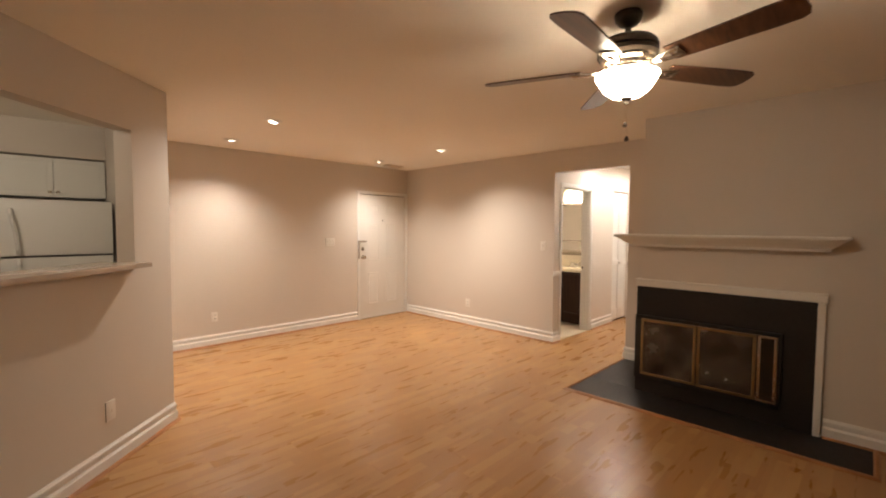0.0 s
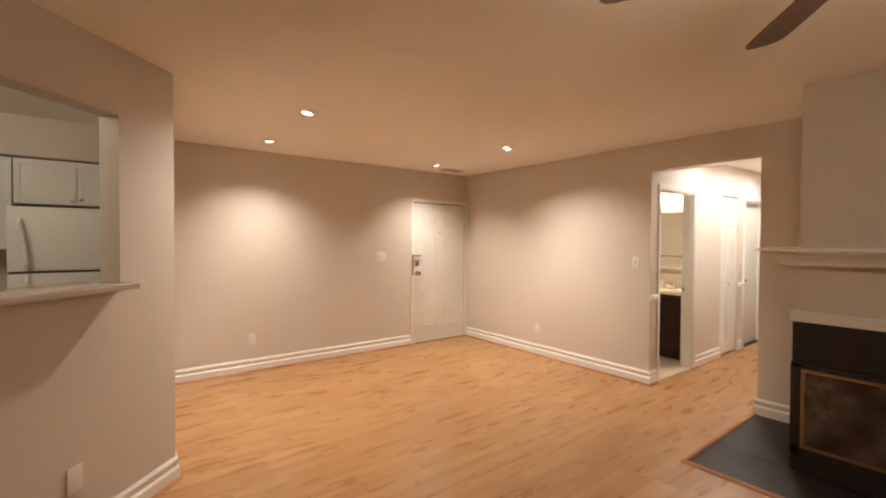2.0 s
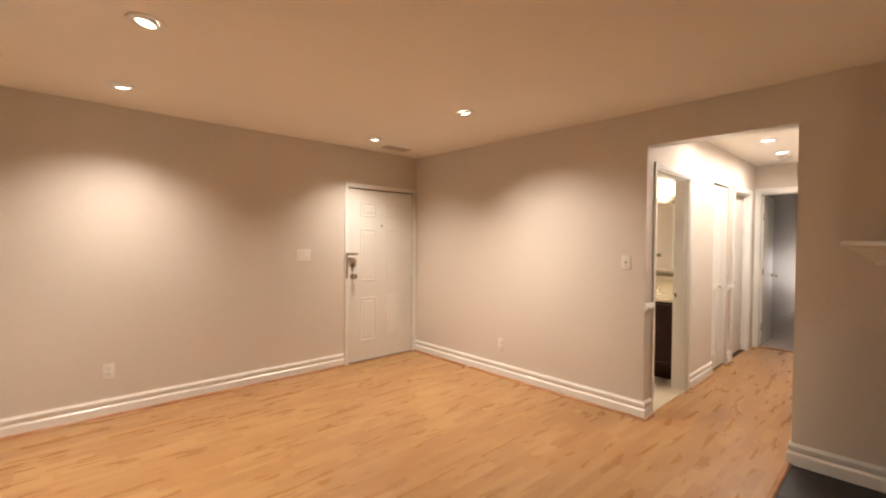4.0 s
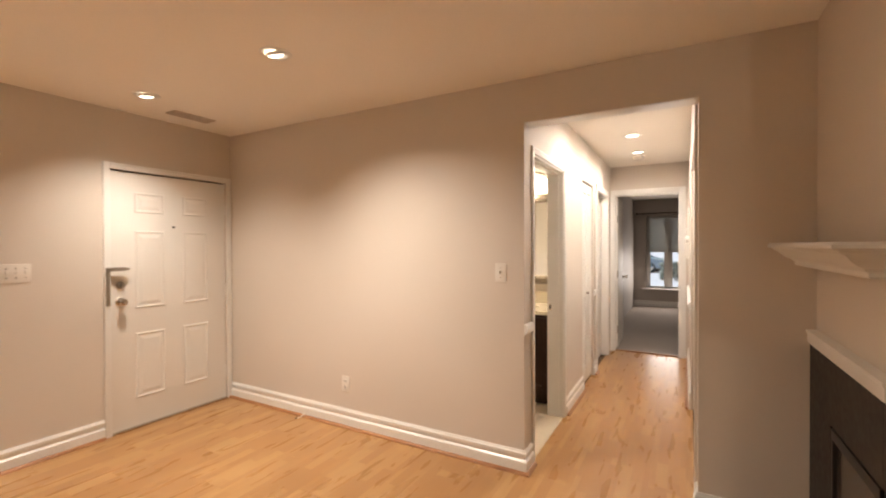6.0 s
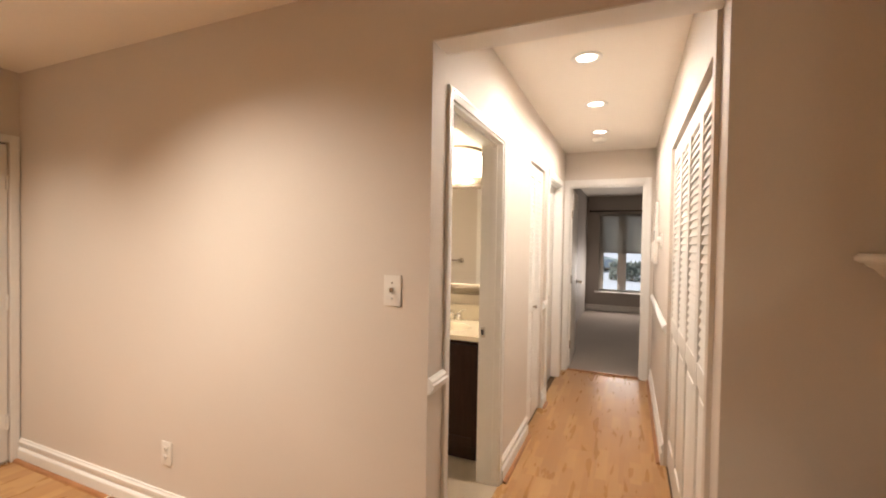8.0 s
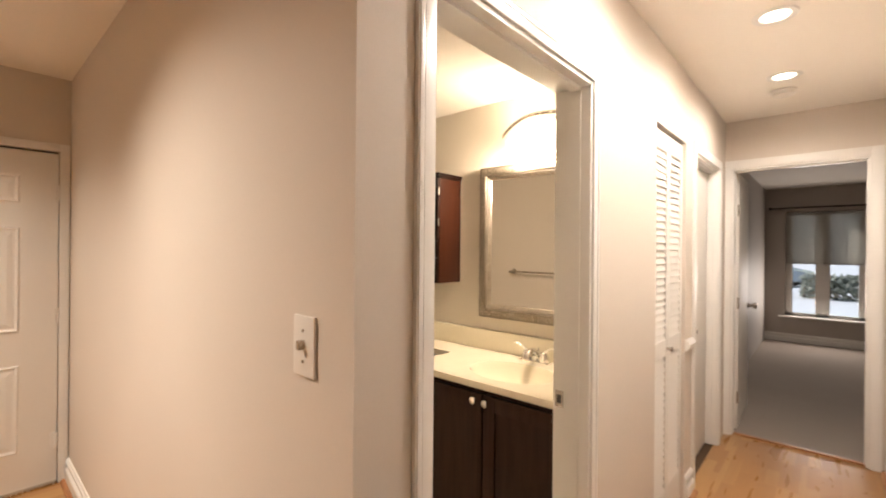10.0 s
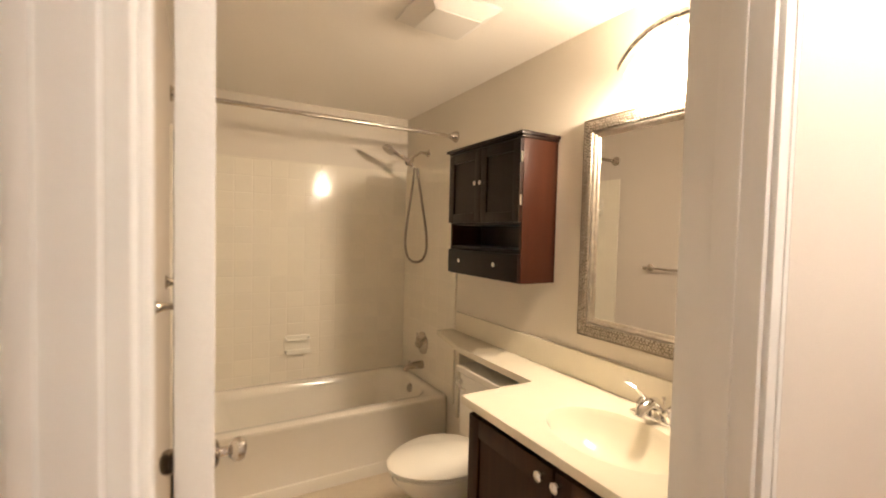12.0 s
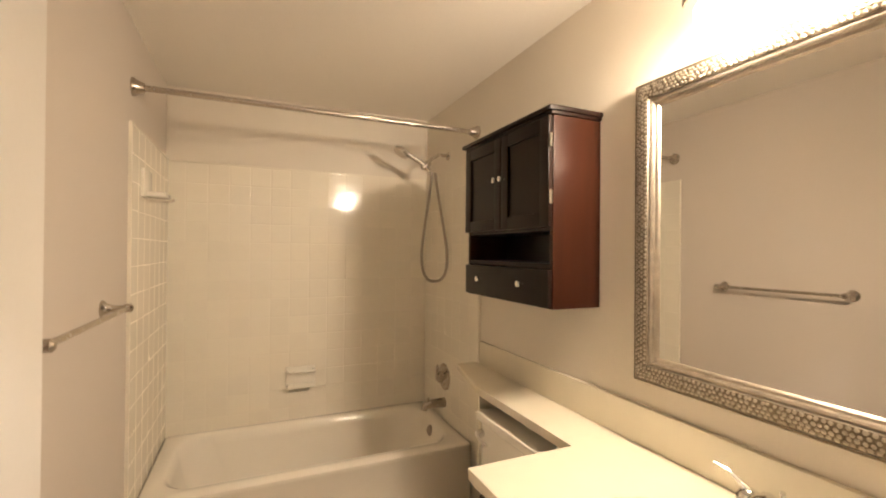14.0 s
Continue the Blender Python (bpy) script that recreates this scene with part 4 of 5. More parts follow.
# ---- kitchen seen through the pass-through ----
sill = thing("bar_counter", KC.x, KC.y, 1.2, "narrow beige laminate bar counter on the half wall", "counter")
bm = bmesh.new()
box(bm, 0.372, 2.75, -0.22, 0.115, 1.202, 1.232, 0.006)
bmesh.ops.transform(bm, verts=bm.verts, matrix=KM)
part("top", bm, COUNTER, sill)

fridge = thing("refrigerator", 0.13, 5.5, 0, "white top-freezer refrigerator in the kitchen", "refrigerator")
one("cabinet", APPLIANCE, fridge, -0.243, 0.494, 5.202, 5.86, 0.01, 1.690, 0.008)
fz = one("freezer_door", APPLIANCE, fridge, -0.243, 0.494, 5.140, 5.197, 1.214, 1.688, 0.014)
ff = one("fridge_door", APPLIANCE, fridge, -0.243, 0.494, 5.140, 5.197, 0.06, 1.198, 0.014)
one("door_gasket", SLOT, fridge, -0.238, 0.489, 5.150, 5.201, 1.1985, 1.2135, 0.0, "dark door gasket")
for door, ends in ((fz, ((1.600, -0.175), (1.560, -0.175), (1.46, -0.158), (1.36, -0.142), (1.27, -0.138), (1.235, -0.138))), (ff, ((1.180, -0.138), (1.14, -0.138), (1.00, -0.142), (0.85, -0.158), (0.72, -0.175), (0.68, -0.175)))):
    bm = bmesh.new()
    n = len(ends) - 1
    tube(bm, [(x, 5.142 if k in (0, n) else 5.098, z) for k, (z, x) in enumerate(ends)], 0.014, 8)
    part("handle", bm, APPLIANCE, door, "long white handle")


def wall_cabinet(x0, x1, y0, y1, z0, z1, doors, label, group, knob_low=True):
    ob = thing("wall_cabinet", (x0 + x1) / 2, y1, z0, label, "cabinet", group)
    one("carcass", CABINET, ob, x0, x1, y0 + 0.02, y1, z0, z1, 0.002)
    w = (x1 - x0) / doors
    for k in range(doors):
        a, b = x0 + k * w + 0.003, x0 + (k + 1) * w - 0.003
        dr = one("door", CABINET, ob, a, b, y0 + 0.002, y0 + 0.019, z0 + 0.003, z1 - 0.003, 0.003)
        bm = bmesh.new()
        r = 0.042
        for q in ((a, b, z0 + 0.003, z0 + r), (a, b, z1 - r, z1 - 0.003), (a, a + r, z0 + r, z1 - r), (b - r, b, z0 + r, z1 - r)):
            box(bm, q[0], q[1], y0 - 0.004, y0 + 0.003, q[2], q[3], 0.0015)
        part("frame", bm, CABINET, dr)
        kx = b - 0.025 if k % 2 == 0 else a + 0.025
        kz = z0 + 0.045
        bm = bmesh.new()
        lathe(bm, [(0.006, 0), (0.005, 0.012), (0.012, 0.018), (0.013, 0.026), (0, 0.029)], Matrix.Translation((kx, y0 - 0.004, kz)) @ pose(0, 0, 0, 90), 16)
        part("knob", bm, STEEL, dr, "small nickel knob")
    return ob


wall_cabinet(-0.268, 0.512, 5.60, 5.90, 1.735, 2.10, 2, "white two-door cabinet above the refrigerator", "kitchen wall cabinets")
wall_cabinet(-0.87, -0.272, 5.60, 5.90, 1.37, 2.10, 2, "tall white wall cabinet beside the refrigerator", "kitchen wall cabinets")
wall_cabinet(-1.475, -0.874, 5.60, 5.90, 1.37, 2.10, 2, "tall white wall cabinet beside the refrigerator", "kitchen wall cabinets")
solid("wall_soffit", WALL, "greige soffit above the kitchen cabinets", "wall", (-2.6, 0.52, 5.615, 5.91, 2.118, H))
base = thing("base_cabinet", -1.0, 5.6, 0, "white kitchen base cabinet under the worktop", "cabinet")
one("carcass", CABINET, base, -1.76, -0.26, 5.30, 5.90, 0.005, 0.875, 0.003)
for k in range(3):
    one("door", CABINET, base, -1.75 + 0.497 * k, -1.26 + 0.497 * k, 5.280, 5.298, 0.12, 0.86, 0.003)
wt = thing("worktop", -1.0, 5.6, 0.88, "grey beige laminate kitchen worktop", "worktop")
one("slab", COUNTER, wt, -1.76, -0.255, 5.26, 5.905, 0.878, 0.912, 0.004)

# ---- bathroom ----
# tub
tub = thing("bathtub", 5.61, 5.44, 0, "white enamel alcove bathtub", "bathtub")
TX0, TX1, TY0, TY1, TZ = X1B + 0.014, XB - 0.014, 5.035, YB - 0.014, 0.405


def rounded(x0, x1, y0, y1, r, z, bm, n=6):
    vs = []
    for cx, cy, a0 in ((x1 - r, y1 - r, 0), (x0 + r, y1 - r, 90), (x0 + r, y0 + r, 180), (x1 - r, y0 + r, 270)):
        for k in range(n + 1):
            a = radians(a0 + 90 * k / n)
            vs.append(bm.verts.new((cx + r * math.cos(a), cy + r * math.sin(a), z)))
    return vs


bm = bmesh.new()
loops = []
for ix, iy0, iy1, r, z in ((0.0, 0.0, 0.0, 0.006, 0.005), (0.0, 0.0, 0.0, 0.006, TZ - 0.035), (0.002, -0.012, 0.0, 0.012, TZ - 0.022), (0.004, -0.010, 0.0, 0.016, TZ - 0.006), (0.012, 0.004, 0.010, 0.016, TZ), (0.065, 0.060, 0.045, 0.13, TZ),
                          (0.080, 0.074, 0.058, 0.14, TZ - 0.012), (0.095, 0.085, 0.070, 0.15, TZ - 0.06), (0.15, 0.11, 0.10, 0.16, 0.14), (0.21, 0.15, 0.14, 0.15, 0.075), (0.30, 0.22, 0.20, 0.12, 0.065)):
    loops.append(rounded(TX0 + ix, TX1 - ix, TY0 + iy0, TY1 - iy1, r, z, bm))
for a, b in zip(loops, loops[1:]):
    for k in range(len(a)):
        k2 = (k + 1) % len(a)
        bm.faces.new((a[k], a[k2], b[k2], b[k]))
bm.faces.new(loops[-1])
part("basin", bm, TUB, tub, smooth=50)
one("apron_toe", TUB, tub, TX0 + 0.004, TX1 - 0.004, TY0 - 0.010, TY0 + 0.002, 0.005, 0.075, 0.006, "rounded toe ledge of the apron")
bm = bmesh.new()
lathe(bm, [(0, 0.012), (0.037, 0.010), (0.042, 0.004), (0.042, 0)], Matrix.Translation((TX1 - 0.088, 5.39, 0.335)) @ pose(0, 0, 0, 0, -80, 0), 20)
part("overflow_plate", bm, STEEL, tub, "round chrome overflow plate")

# shower fittings on the mirror wall side
WT = XB - 0.013     # tile face
spout = thing("tub_spout", WT, 5.41, 0.505, "polished chrome tub spout on the tiled wall", "tap")
bm = bmesh.new()
tube(bm, [(WT, 5.39, 0.5), (WT - 0.05, 5.39, 0.502), (WT - 0.10, 5.39, 0.5), (WT - 0.125, 5.39, 0.49), (WT - 0.132, 5.39, 0.47)], [0.030, 0.027, 0.024, 0.022, 0.017], 14)
rod(bm, (WT - 0.105, 5.39, 0.52), (WT - 0.105, 5.39, 0.54), 0.006, 0.008, 10)
part("body", bm, STEEL, spout)
valve = thing("shower_valve", WT, 5.39, 0.68, "chrome shower valve with lever", "tap")
bm = bmesh.new()
lathe(bm, [(0.080, 0), (0.078, 0.006), (0.050, 0.012), (0.032, 0.020), (0.030, 0.045), (0.020, 0.052), (0, 0.053)], Matrix.Translation((WT, 5.39, 0.655)) @ pose(0, 0, 0, 0, -90, 0), 28)
part("escutcheon", bm, STEEL, valve)
bm = bmesh.new()
tube(bm, [(WT - 0.045, 5.39, 0.655), (WT - 0.055, 5.375, 0.7), (WT - 0.058, 5.365, 0.735)], [0.012, 0.009, 0.007], 10)
part("lever", bm, STEEL, valve)

shower = thing("hand_shower", WT, 5.48, 1.95, "chrome hand shower on a bracket with hanging metal hose", "shower head")
SX, SY, SZ = WT, 5.39, 1.990
bm = bmesh.new()
lathe(bm, [(0.028, 0), (0.026, 0.006), (0.012, 0.010)], Matrix.Translation((XB, SY, SZ)) @ pose(0, 0, 0, 0, -90, 0), 20)
tube(bm, [(XB - 0.002, SY, SZ), (SX - 0.05, SY, SZ), (SX - 0.10, SY, SZ - 0.03), (SX - 0.125, SY, SZ - 0.06)], 0.011, 12)
part("shower_arm", bm, STEEL, shower)
bm = bmesh.new()
lathe(bm, [(0.014, -0.03), (0.020, -0.02), (0.020, 0.02), (0.014, 0.03)], Matrix.Translation((SX - 0.135, SY - 0.006, SZ - 0.07)) @ pose(0, 0, 0, 0, 50, 0), 16)
part("bracket", bm, STEEL, shower)
bm = bmesh.new()
tube(bm, [(SX - 0.115, SY - 0.012, SZ - 0.105), (SX - 0.155, SY - 0.012, SZ - 0.065), (SX - 0.215, SY - 0.012, SZ - 0.035), (SX - 0.270, SY - 0.012, SZ - 0.012)], [0.010, 0.013, 0.013, 0.015], 12)
part("handle", bm, STEEL, shower)
bm = bmesh.new()
lathe(bm, [(0.012, 0.030), (0.034, 0.022), (0.046, 0.008), (0.046, -0.006), (0.040, -0.010), (0, -0.008)], Matrix.Translation((SX - 0.292, SY - 0.012, SZ - 0.012)) @ pose(0, 0, 0, 0, 35, 0), 24)
part("spray_head", bm, STEEL, shower)
bm = bmesh.new()
pts = []
for k in range(57):
    u = k / 56
    h = math.sin(math.pi * u)
    w = 0.112 * h ** 1.15 * math.sqrt(max(0.0, 1 - h ** 5)) + 0.010
    pts.append((SX - 0.088 + (-w if u < 0.5 else w) if k != 28 else SX - 0.088, SY - 0.012 - 0.03 * h, SZ - 0.11 - 0.645 * h))
tube(bm, pts, 0.0085, 8)
part("hose", bm, HOSE, shower, "flexible metal hose")

rail_ob = thing("shower_rod", 5.6, 5.02, 2.04, "brushed nickel shower curtain rod", "shower rod")
bm = bmesh.new()
rod(bm, (X1B + 0.002, 5.02, 2.04), (XB - 0.002, 5.02, 2.04), 0.0125, seg=16)
part("bar", bm, STEEL, rail_ob)
for x, ang in ((X1B, 90), (XB, -90)):
    bm = bmesh.new()
    lathe(bm, [(0.0, 0), (0.036, 0), (0.036, 0.006), (0.026, 0.020), (0.020, 0.040), (0.013, 0.042)], Matrix.Translation((x, 5.02, 2.04)) @ pose(0, 0, 0, 0, ang, 0), 24)
    part("flange", bm, STEEL, rail_ob, "flared end flange")

# soap dishes
dish = thing("soap_dish", 5.515, YB - 0.013, 0.65, "white ceramic soap dish set in the tile", "soap dish")
YT = YB - 0.013
bm = bmesh.new()
box(bm, 5.43, 5.6, YT - 0.012, YT + 0.002, 0.59, 0.715, 0.006)
part("back_plate", bm, PORCELAIN, dish)
bm = bmesh.new()
box(bm, 5.435, 5.595, YT - 0.060, YT - 0.010, 0.598, 0.618, 0.006)
box(bm, 5.435, 5.595, YT - 0.062, YT - 0.052, 0.616, 0.63, 0.004)
part("tray", bm, PORCELAIN, dish)
bm = bmesh.new()
tube(bm, [(5.44, YT - 0.008, 0.695), (5.44, YT - 0.045, 0.692), (5.45, YT - 0.055, 0.692), (5.58, YT - 0.055, 0.692), (5.59, YT - 0.045, 0.692), (5.59, YT - 0.008, 0.695)], 0.008, 8)
part("grab_bar", bm, PORCELAIN, dish)
XT = X1B + 0.013
dish2 = thing("soap_shelf", XT, 5.19, 1.68, "white ceramic soap shelf on the tiled side wall", "soap dish")
one("back_plate", PORCELAIN, dish2, XT - 0.002, XT + 0.012, 5.115, 5.265, 1.625, 1.745, 0.006)
bm = bmesh.new()
box(bm, XT + 0.008, XT + 0.085, 5.125, 5.255, 1.628, 1.65, 0.008)
part("tray", bm, PORCELAIN, dish2)
bm = bmesh.new()
tube(bm, [(XT + 0.01, 5.14, 1.615), (XT + 0.09, 5.14, 1.61), (XT + 0.115, 5.14, 1.62)], [0.006, 0.006, 0.009], 8)
part("hook", bm, CHROME, dish2, "small chrome hook")

# towel bar on the wall behind the door
tb = thing("towel_bar", X1B, 4.55, 1.22, "brushed nickel towel bar", "towel bar")
bm = bmesh.new()
rod(bm, (X1B + 0.068, 4.08, 1.22), (X1B + 0.068, 4.68, 1.22), 0.008, seg=12)
part("bar", bm, STEEL, tb)
for y in (4.08, 4.68):
    bm = bmesh.new()
    lathe(bm, [(0, 0), (0.027, 0), (0.027, 0.005), (0.018, 0.012), (0.010, 0.030), (0.009, 0.055), (0.014, 0.062), (0.014, 0.078), (0.008, 0.084), (0, 0.085)], Matrix.Translation((X1B, y, 1.22)) @ pose(0, 0, 0, 0, 90, 0), 20)
    part("post", bm, STEEL, tb, "turned post")

# vanity
van = thing("vanity_cabinet", 6.05, 3.545, 0, "dark brown two-door vanity cabinet", "vanity")
for b in ((5.812, 6.322, YLB + 0.002, YLB + 0.02, 0.09, 0.806), (5.812, 6.322, 3.982, 4., 0.09, 0.806), (5.812, 6.322, YLB + 0.02, 3.982, 0.09, 0.11), (5.812, 5.83, YLB + 0.02, 3.982, 0.748, 0.806), (5.812, 5.83, YLB + 0.02, 3.982, 0.11, 0.16), (5.88, 5.9, YLB + 0.02, 3.982, 0.006, 0.09), (5.9, 6.32, 3.982, 4., 0.006, 0.09)):
    one("carcass_panel", VANITY, van, *b)
for y0, y1, ky in ((3.56, 3.99, 3.592), (3.165, 3.55, 3.526)):
    d = thing("door", 5.8, y0, 0.13, "", "")
    d.parent = van
    d.matrix_parent_inverse = van.matrix_world.inverted()
    one("panel", VANITY, d, 5.8, 5.81, y0 + 0.05, y1 - 0.05, 0.18, 0.72)
    bm = bmesh.new()
    for q in ((y0, y0 + 0.06, 0.13, 0.78), (y1 - 0.06, y1, 0.13, 0.78), (y0 + 0.06, y1 - 0.06, 0.13, 0.19), (y0 + 0.06, y1 - 0.06, 0.712, 0.78)):
        box(bm, 5.79, 5.811, *q, 0.002)
    part("frame", bm, VANITY, d)
    bm = bmesh.new()
    lathe(bm, [(0.007, 0), (0.006, 0.012), (0.012, 0.018), (0.0165, 0.024), (0.016, 0.030), (0.010, 0.035), (0, 0.036)], Matrix.Translation((5.79, ky, 0.752)) @ pose(0, 0, 0, 0, -90, 0), 20)
    part("knob", bm, CHROME, d, "round chrome knob")

ctop = thing("bathroom_counter", 6.05, 3.7, 0.839, "cream cultured marble vanity top with integral basin and banjo shelf", "counter")
# L-shaped slab with an oval basin
BXC, BYC, BA, BB = 6.015, 3.545, 0.165, 0.225
bm = bmesh.new()
N = 48
ring = [bm.verts.new((BXC + BA * math.cos(2 * math.pi * k / N), BYC + BB * math.sin(2 * math.pi * k / N), 0.839)) for k in range(N)]


def out_to_rect(k):
    c, s = math.cos(2 * math.pi * k / N), math.sin(2 * math.pi * k / N)
    x0, x1, y0, y1 = 5.775, 6.31, YLB + 0.003, 4.02
    t = min((x1 - BXC) / c if c > 1e-6 else 9, (x0 - BXC) / c if c < -1e-6 else 9, (y1 - BYC) / s if s > 1e-6 else 9, (y0 - BYC) / s if s < -1e-6 else 9)
    return BXC + t * c, BYC + t * s


edge = [bm.verts.new((*out_to_rect(k), 0.839)) for k in range(N)]
corners = [(6.31, 4.02), (5.775, 4.02), (5.775, YLB + 0.003), (6.31, YLB + 0.003)]
for k in range(N):
    k2 = (k + 1) % N
    p, q = edge[k].co, edge[k2].co
    mids = [c for c in corners if (abs(p.x - c[0]) < 1e-4 and abs(q.y - c[1]) < 1e-4 or abs(p.y - c[1]) < 1e-4 and abs(q.x - c[0]) < 1e-4) and (p - Vector((c[0], c[1], p.z))).length > 1e-4 and (q - Vector((c[0], c[1], q.z))).length > 1e-4 and (p - q).length < 0.3]
    if mids:
        c = bm.verts.new((*mids[0], 0.839))
        bm.faces.new((ring[k], edge[k], c, edge[k2], ring[k2]))
    else:
        bm.faces.new((ring[k], edge[k], edge[k2], ring[k2]))
prev = ring
for f, dz in ((0.985, -0.004), (0.95, -0.018), (0.869, -0.055), (0.68, -0.095), (0.42, -0.118), (0.12, -0.124)):
    nxt = [bm.verts.new((BXC + BA * f * math.cos(2 * math.pi * k / N), BYC + BB * f * math.sin(2 * math.pi * k / N), 0.839 + dz)) for k in range(N)]
    for k in range(N):
        bm.faces.new((prev[k], nxt[k], nxt[(k + 1) % N], prev[(k + 1) % N]))
    prev = nxt
bm.faces.new(prev)
part("basin_top", bm, MARBLE, ctop, smooth=40)
bm = bmesh.new()
box(bm, 5.772, 5.792, YLB + 0.003, 4.022, 0.808, 0.8387, 0.004)
box(bm, 5.792, 6.115, 4.005, 4.022, 0.808, 0.8387, 0.003)
part("front_edge", bm, MARBLE, ctop)
bm = bmesh.new()
outline = [(6.115, 4.0195), (6.310, 4.0195), (6.310, 5.000), (6.205, 5.000), (6.115, 4.610)]
lo = [bm.verts.new((x, y, 0.809)) for x, y in outline]
hi = [bm.verts.new((x, y, 0.839)) for x, y in outline]
bm.faces.new(lo[::-1])
bm.faces.new(hi)
for k in range(5):
    bm.faces.new((lo[k], lo[(k + 1) % 5], hi[(k + 1) % 5], hi[k]))
bmesh.ops.bevel(bm, geom=[e for e in bm.edges if min(v.co.y for v in e.verts) > 4.03], offset=0.004, segments=2, affect="EDGES")
part("banjo_shelf", bm, MARBLE, ctop, "narrow shelf over the toilet")
one("backsplash", MARBLE, ctop, 6.308, 6.3285, YLB + 0.003, 4.95, 0.839, 0.955, 0.005, "low backsplash")
one("shelf_support", MARBLE, ctop, 6.119, 6.310, 4.598, 4.616, 0.46, 0.808, 0.002, "shelf end support panel")
bm = bmesh.new()
lathe(bm, [(0, 0.006), (0.018, 0.006), (0.022, 0.002), (0.022, 0)], Matrix.Translation((BXC, BYC, 0.707)), 20)
part("drain", bm, CHROME, ctop, "chrome drain")

tap = thing("basin_tap", 6.24, 3.545, 0.839, "chrome two-handle basin tap", "tap")
bm = bmesh.new()
box(bm, 6.205, 6.265, 3.46, 3.63, 0.8385, 0.855, 0.008, 3)
part("base_plate", bm, CHROME, tap)
bm = bmesh.new()
tube(bm, [(6.238, 3.543, 0.850), (6.232, 3.543, 0.880), (6.212, 3.543, 0.902), (6.180, 3.543, 0.905), (6.150, 3.543, 0.892), (6.135, 3.543, 0.872)], [0.025, 0.024, 0.022, 0.019, 0.016, 0.013], 16)
part("spout", bm, CHROME, tap)
bm = bmesh.new()
rod(bm, (6.265, 3.543, 0.852), (6.265, 3.543, 0.905), 0.003, seg=8)
rod(bm, (6.265, 3.543, 0.905), (6.265, 3.543, 0.915), 0.006, 0.005, seg=10)
part("lift_rod", bm, CHROME, tap)
for y, sgn in ((3.593, 1), (3.493, -1)):
    bm = bmesh.new()
    lathe(bm, [(0.026, 0.852), (0.027, 0.866), (0.024, 0.884), (0.017, 0.898), (0.008, 0.904), (0, 0.905)], Matrix.Translation((6.235, y, 0)), 20)
    tube(bm, [(6.235, y, 0.896), (6.230, y + sgn * 0.020, 0.916), (6.224, y + sgn * 0.040, 0.928), (6.218, y + sgn * 0.066, 0.934)], [0.010, 0.0055, 0.0042, 0.0038], 10)
    part("lever", bm, CHROME, tap)

# mirror
MY0, MY1, MZ0, MZ1 = 3.205, 3.964, 1.031, 1.914
mir = thing("wall_mirror", XB, 3.6, 1.03, "wall mirror in an ornate hammered silver frame", "mirror")
MP = [(0.0, 0.0), (0.0, 0.022), (0.004, 0.027), (0.009, 0.028), (0.012, 0.026), (0.015, 0.032), (0.028, 0.037), (0.044, 0.038), (0.054, 0.034), (0.056, 0.028), (0.062, 0.031), (0.067, 0.028), (0.069, 0.020), (0.076, 0.018), (0.082, 0.010)]
cs = [(MY0, MZ0, 1, 1), (MY1, MZ0, -1, 1), (MY1, MZ1, -1, -1), (MY0, MZ1, 1, -1)]
for j in range(4):
    a, b = cs[j], cs[(j + 1) % 4]
    bm = bmesh.new()
    va = [bm.verts.new((XB - d, a[0] + a[2] * w, a[1] + a[3] * w)) for w, d in MP]
    vb = [bm.verts.new((XB - d, b[0] + b[2] * w, b[1] + b[3] * w)) for w, d in MP]
    for k in range(len(MP) - 1):
        bm.faces.new((va[k], va[k + 1], vb[k + 1], vb[k]))
    bar = part("frame_bar", bm, SILVER, mir, smooth=30)
    bar.data.materials.append(CREVICE_SILVER)
    # faces behind the beads get the silver with crevice shade in its colour
    for k, face in enumerate(bar.data.polygons):
        face.material_index = 1 if 4 <= k <= 7 or k == 2 else 0
    # hammered beads in the middle band
    bm = bmesh.new()
    length = (Vector(b[:2]) - Vector(a[:2])).length
    n = int((length - 0.05) / 0.0125)
    prng = random.Random(j)
    for k in range(n):
        u = (0.025 + (k + 0.5) * (length - 0.05) / n) / length
        for row, (w, d) in enumerate(((0.0195, 0.0335), (0.029, 0.0366), (0.0385, 0.0372), (0.048, 0.0358))):
            uu = u + (0.5 if row % 2 else 0) * 0.0125 / length + prng.gauss(0, 0.0012) / length
            w += prng.gauss(0, 0.0008)
            y = a[0] + (b[0] - a[0]) * uu + (w * (a[2] if j in (1, 3) else 0))
            z = a[1] + (b[1] - a[1]) * uu + (w * (a[3] if j in (0, 2) else 0))
            r = 0.0052 + prng.random() * 0.0012
            outer = [bm.verts.new((XB - d + 0.0006, y + r * math.cos(q), z + r * math.sin(q))) for q in (0, 1.047, 2.094, 3.142, 4.189, 5.236)]
            inner = [bm.verts.new((XB - d - 0.0022, y + 0.6 * r * math.cos(q), z + 0.6 * r * math.sin(q))) for q in (0, 1.047, 2.094, 3.142, 4.189, 5.236)]
            for q in range(6):
                bm.faces.new((outer[q], outer[(q + 1) % 6], inner[(q + 1) % 6], inner[q]))
            bm.faces.new(inner)
    part("beading", bm, SILVER, bar, "hammered beads", smooth=60)
one("glass", MIRROR, mir, XB - 0.012, XB - 0.006, MY0 + 0.074, MY1 - 0.074, MZ0 + 0.074, MZ1 - 0.074, 0.0, "mirror glass")

